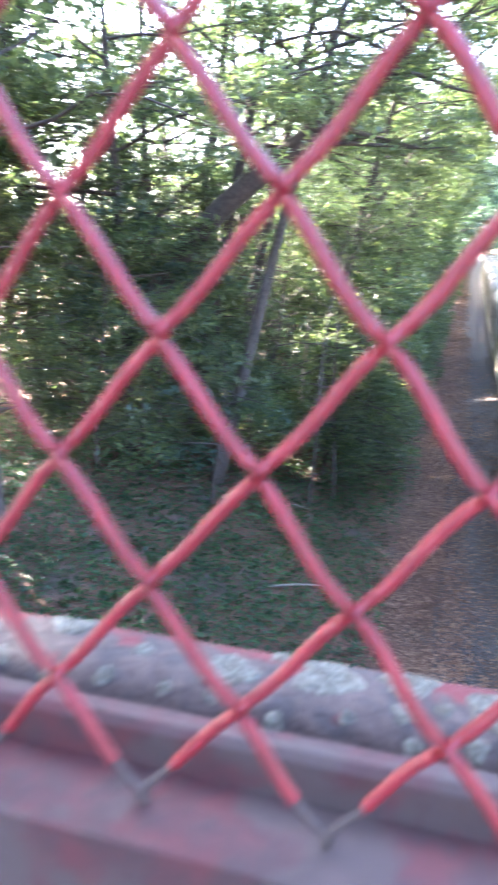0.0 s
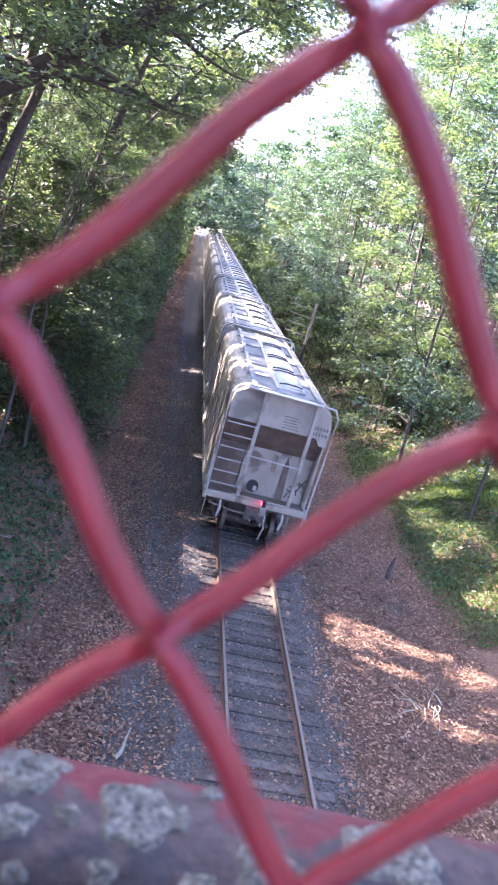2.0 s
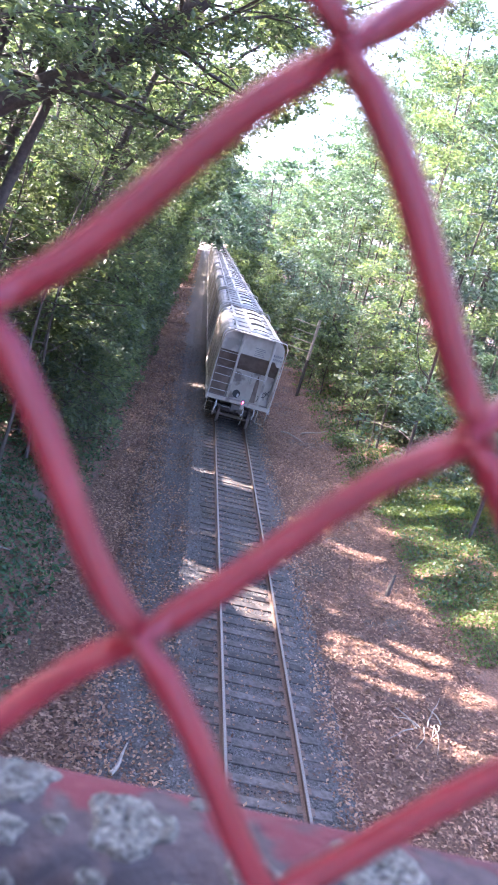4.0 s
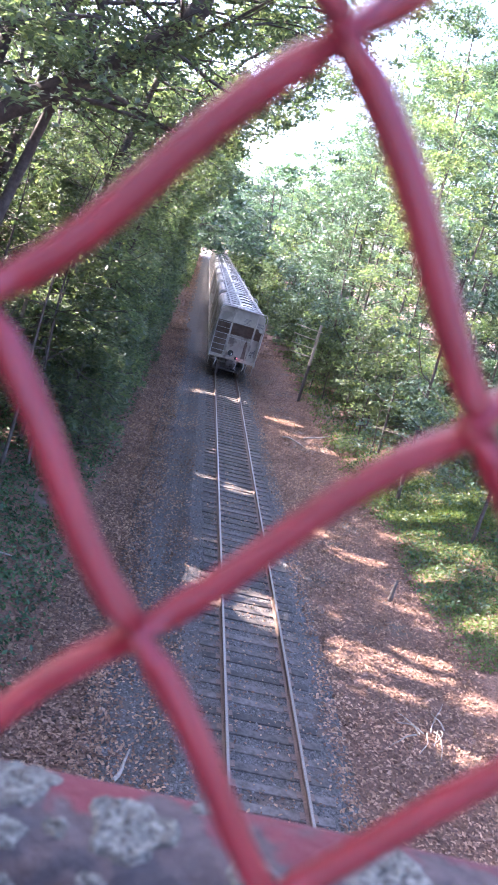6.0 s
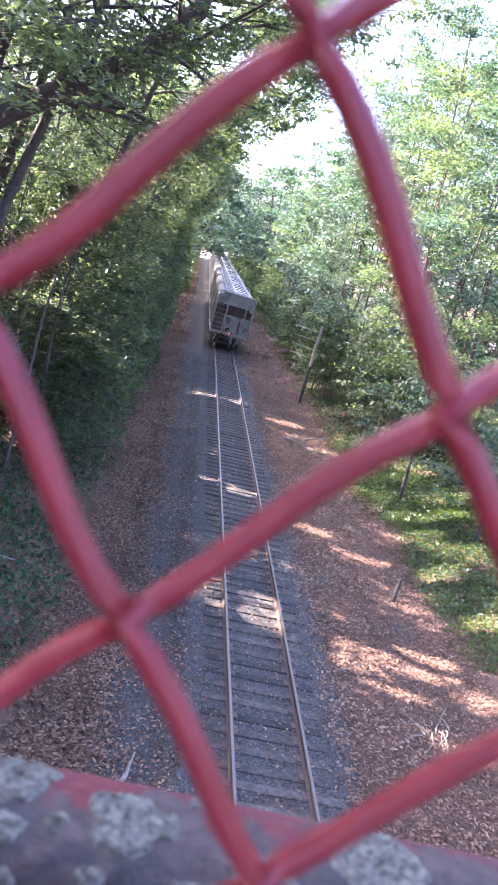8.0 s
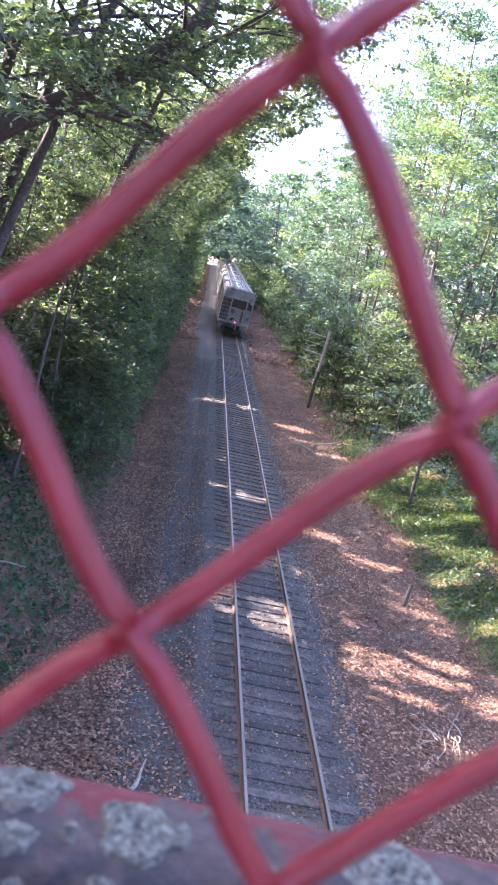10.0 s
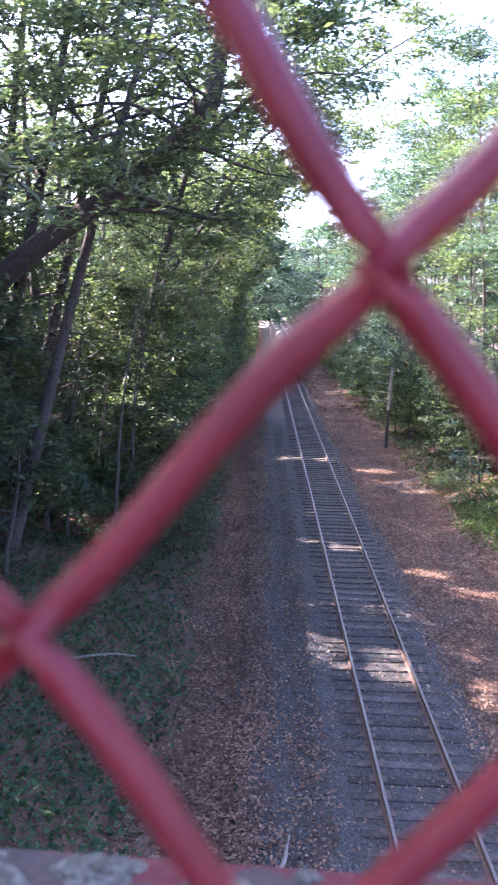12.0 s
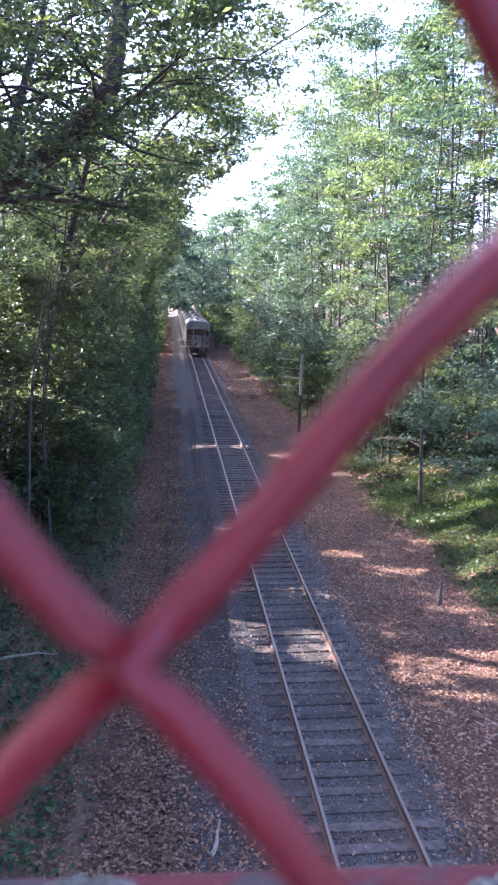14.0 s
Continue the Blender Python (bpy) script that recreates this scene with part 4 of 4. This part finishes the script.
# ---- small things on the ground ----
def stick_things():
    r = np.random.RandomState(3)
    pole = thing("utility_pole", "leaning old grey wooden line pole with crossarms and wires", "utility pole", at=pose(5.2, 51.8, float(height(5.2, 51.8)) - 0.2))
    rod("shaft", [(0, 0, 0), (0.03, 0, 1.4), (0.06, 0, 2.8)], 0.11, BARK, pole, 8)
    rod("shaft_top", [(0.06, 0, 2.8), (0.1, 0, 4.2), (0.14, 0, 5.6)], 0.1, PALEBARK, pole, 8, "paler upper half of the shaft")
    for z in (3.4, 4.0, 4.6, 5.2):
        rod("crossarm", [(-1.5, 0, z + 0.1), (-0.5, -0.1, z), (0.35, 0.05, z - 0.06)], 0.035, PALEBARK, pole, 6)
    stump = thing("broken_stump", "short broken grey wooden stump in the leaf litter", "stump", at=pose(4.95, 22.4, float(height(4.95, 22.4)) - 0.05))
    rod("post", [(0, 0, 0), (0.02, 0.06, 0.35), (0.1, 0.15, 0.75)], np.array([0.09, 0.075, 0.04]), BARK, stump, 8)
    brush = thing("fallen_branch", "bare pale fallen branch lying on dry leaves", "branch", at=pose(4.2, 15.0, -0.42))
    for i in range(9):
        a = r.uniform(0, 6.28)
        p = limb_path((0.1 * i - 0.4, 0.05 * i, 0.05), (math.cos(a), math.sin(a), 0.35), r.uniform(0.5, 1.1), (0, 0, -0.1), r, 5)
        rod("twig", p, np.linspace(0.02, 0.006, 6), PALEBARK, brush, 5)
    for x, y, a, L in ((-7.2, 17.5, 10, 2.2), (-8.5, 23, 30, 2.5), (3.8, 39.5, -35, 2.0), (5.0, 41.0, 15, 1.6), (-2.6, 12.0, 60, 0.7)):
        lg = thing("fallen_stick", "grey dead stick lying on the ground", "stick", group="fallen sticks", at=pose(x, y, float(max(height(x, y), -0.42)) + 0.08, 0, 0, a))
        rod("wood", limb_path((-L / 2, 0, 0), (1, 0, 0.02), L, (0, 0, 0), r, 5), np.linspace(0.05, 0.015, 6), PALEBARK, lg, 6)


stick_things()
# slim pale trunk that catches the sun on the bank
tree(-9.6, 28.5, 8.5, 77, lean=(1.2, 0.2), low=0.55, spread=2.2, leaves=3000, leaf=0.2, material=LEAF, bark=PALEBARK, girth=0.11, label="slim pale-barked leaning tree on the bank", name="tree")
# dark trunk leaning out over the cutting
tree(-14.2, 22.0, 13.5, 78, low=0.5, spread=4.4, leaves=14000, leaf=0.19, material=LEAF_DARK, girth=0.36, limbs=20, label="dark tree leaning out over the cutting", name="tree", reach=(0.35, 0.1),
     spine=[(-14.2, 22.0, 2.6), (-12.6, 21.7, 7.4), (-9.6, 20.8, 10.2), (-6.6, 20.2, 12.0), (-4.8, 20.0, 13.6), (-4.4, 20.0, 16.4)])

# trees whose boughs reach out over the track
tree(-8.6, 34.0, 16, 79, low=0.5, spread=3.6, leaves=9000, leaf=0.2, material=LEAF, girth=0.17, taper=0.85, limbs=18, label="broad-leaved tree with boughs reaching over the track", reach=(0.5, 0),
     spine=[(-8.6, 34.0, 0.4), (-7.0, 34.5, 8.0), (-4.0, 35.0, 13.0), (0.3, 35.5, 16.8)])
tree(-9.2, 28.0, 17, 80, low=0.55, spread=3.2, leaves=9000, leaf=0.19, material=LEAF_DARK, girth=0.11, taper=0.8, limbs=18, label="broad-leaved tree with boughs reaching over the track", reach=(0.5, 0),
     spine=[(-9.2, 28.0, 0.8), (-7.4, 28.6, 9.0), (-3.2, 29.4, 15.4), (2.4, 30.0, 19.0)])

tree(-12.0, 23.0, 21, 81, lean=(4.0, 1.0), low=0.42, spread=4.8, leaves=11000, leaf=0.2, material=LEAF_DARK, girth=0.22, limbs=18, label="tall dark broad-leaved tree above the bank", reach=(0.4, -0.1))
# next two added up-sun of the track to block stray patches of sunlight
tree(-17.6, 23.5, 15, 83, low=0.4, spread=3.8, leaves=7000, leaf=0.2, material=LEAF_DARK, girth=0.18, limbs=16, label="dark broad-leaved tree on top of the bank")
tree(-16.6, 38.0, 16, 84, low=0.35, spread=3.8, leaves=7000, leaf=0.2, material=LEAF, girth=0.18, limbs=16, label="broad-leaved tree on top of the bank")
tree(-14.0, 27.0, 22, 82, lean=(4.0, 0.0), low=0.4, spread=5.0, leaves=10000, leaf=0.21, material=LEAF_DARK, girth=0.24, limbs=18, label="tall dark broad-leaved tree above the bank", reach=(0.4, -0.1))

for x, y, tall, seed, reach_x in ((-10.5, 21.5, 19, 85, 0.7), (-9.6, 31.0, 21, 86, 0.6), (-11.5, 25.5, 24, 87, 0.6)):
    tree(x, y, tall, seed, lean=(5.0, 0.5), low=0.5, spread=4.6, leaves=7500, leaf=0.21, material=LEAF_DARK if seed % 2 else LEAF, girth=0.2, limbs=18, label="tall broad-leaved tree leaning out over the cutting", reach=(reach_x, 0))

# tall trees across the track
for x, y, tall, seed in ((11.6, 51.0, 25.5, 95), (12.2, 61.0, 28.0, 96), (11.4, 73.0, 28.5, 97), (13.8, 45.0, 26.0, 98)):
    tree(x, y, tall, seed, lean=(-2.4, 0), low=0.3, spread=3.8, leaves=6500, leaf=0.25, material=LEAF_PALE, girth=0.15, limbs=18, label="tall pale green broad-leaved tree beside the railway cutting")
tree(16.5, 70.0, 28.8, 90, low=0.35, spread=3.6, leaves=6500, leaf=0.26, material=LEAF_PALE, girth=0.2, limbs=18, label="tall pale green broad-leaved tree beside the railway cutting")
tree(17.0, 62.0, 29.6, 91, low=0.35, spread=3.6, leaves=6500, leaf=0.26, material=LEAF_PALE, girth=0.2, limbs=18, label="tall pale green broad-leaved tree beside the railway cutting")
tree(17.7, 55.0, 28.9, 92, low=0.35, spread=3.6, leaves=6500, leaf=0.26, material=LEAF_PALE, girth=0.2, limbs=18, label="tall pale green broad-leaved tree beside the railway cutting")
tree(17.9, 90.0, 29.3, 93, low=0.35, spread=3.6, leaves=6500, leaf=0.26, material=LEAF_PALE, girth=0.2, limbs=18, label="tall pale green broad-leaved tree beside the railway cutting")
tree(17.6, 50.0, 28.2, 94, low=0.35, spread=3.6, leaves=6500, leaf=0.26, material=LEAF_PALE, girth=0.2, limbs=18, label="tall pale green broad-leaved tree beside the railway cutting")

road = thing("level_crossing", "pale sunlit road crossing the track in the distance", "road", kind="structure", at=pose(0, 284, 0))
boxed("slab", (-14, 14, -5, 5, -0.55, -0.01), CONCRETE, road, 0.02)
marker, lamp_head = end_marker()


def motions():
    for k, car in enumerate(cars):
        walk(car, [(t, pose(0, y + k * PITCH, 0, 0, 1.6, 0)) for t, y in RUN])
    walk(marker, [(t, pose(0.23, y - 0.2, 1.3)) for t, y in RUN])
    # one turn in a second and a half: the turning stands in for the flash
    walk(lamp_head, [(k * 0.25, pose(0, 0, 0, 0, 0, 60 * (k - 4))) for k in range(57)])


motions()
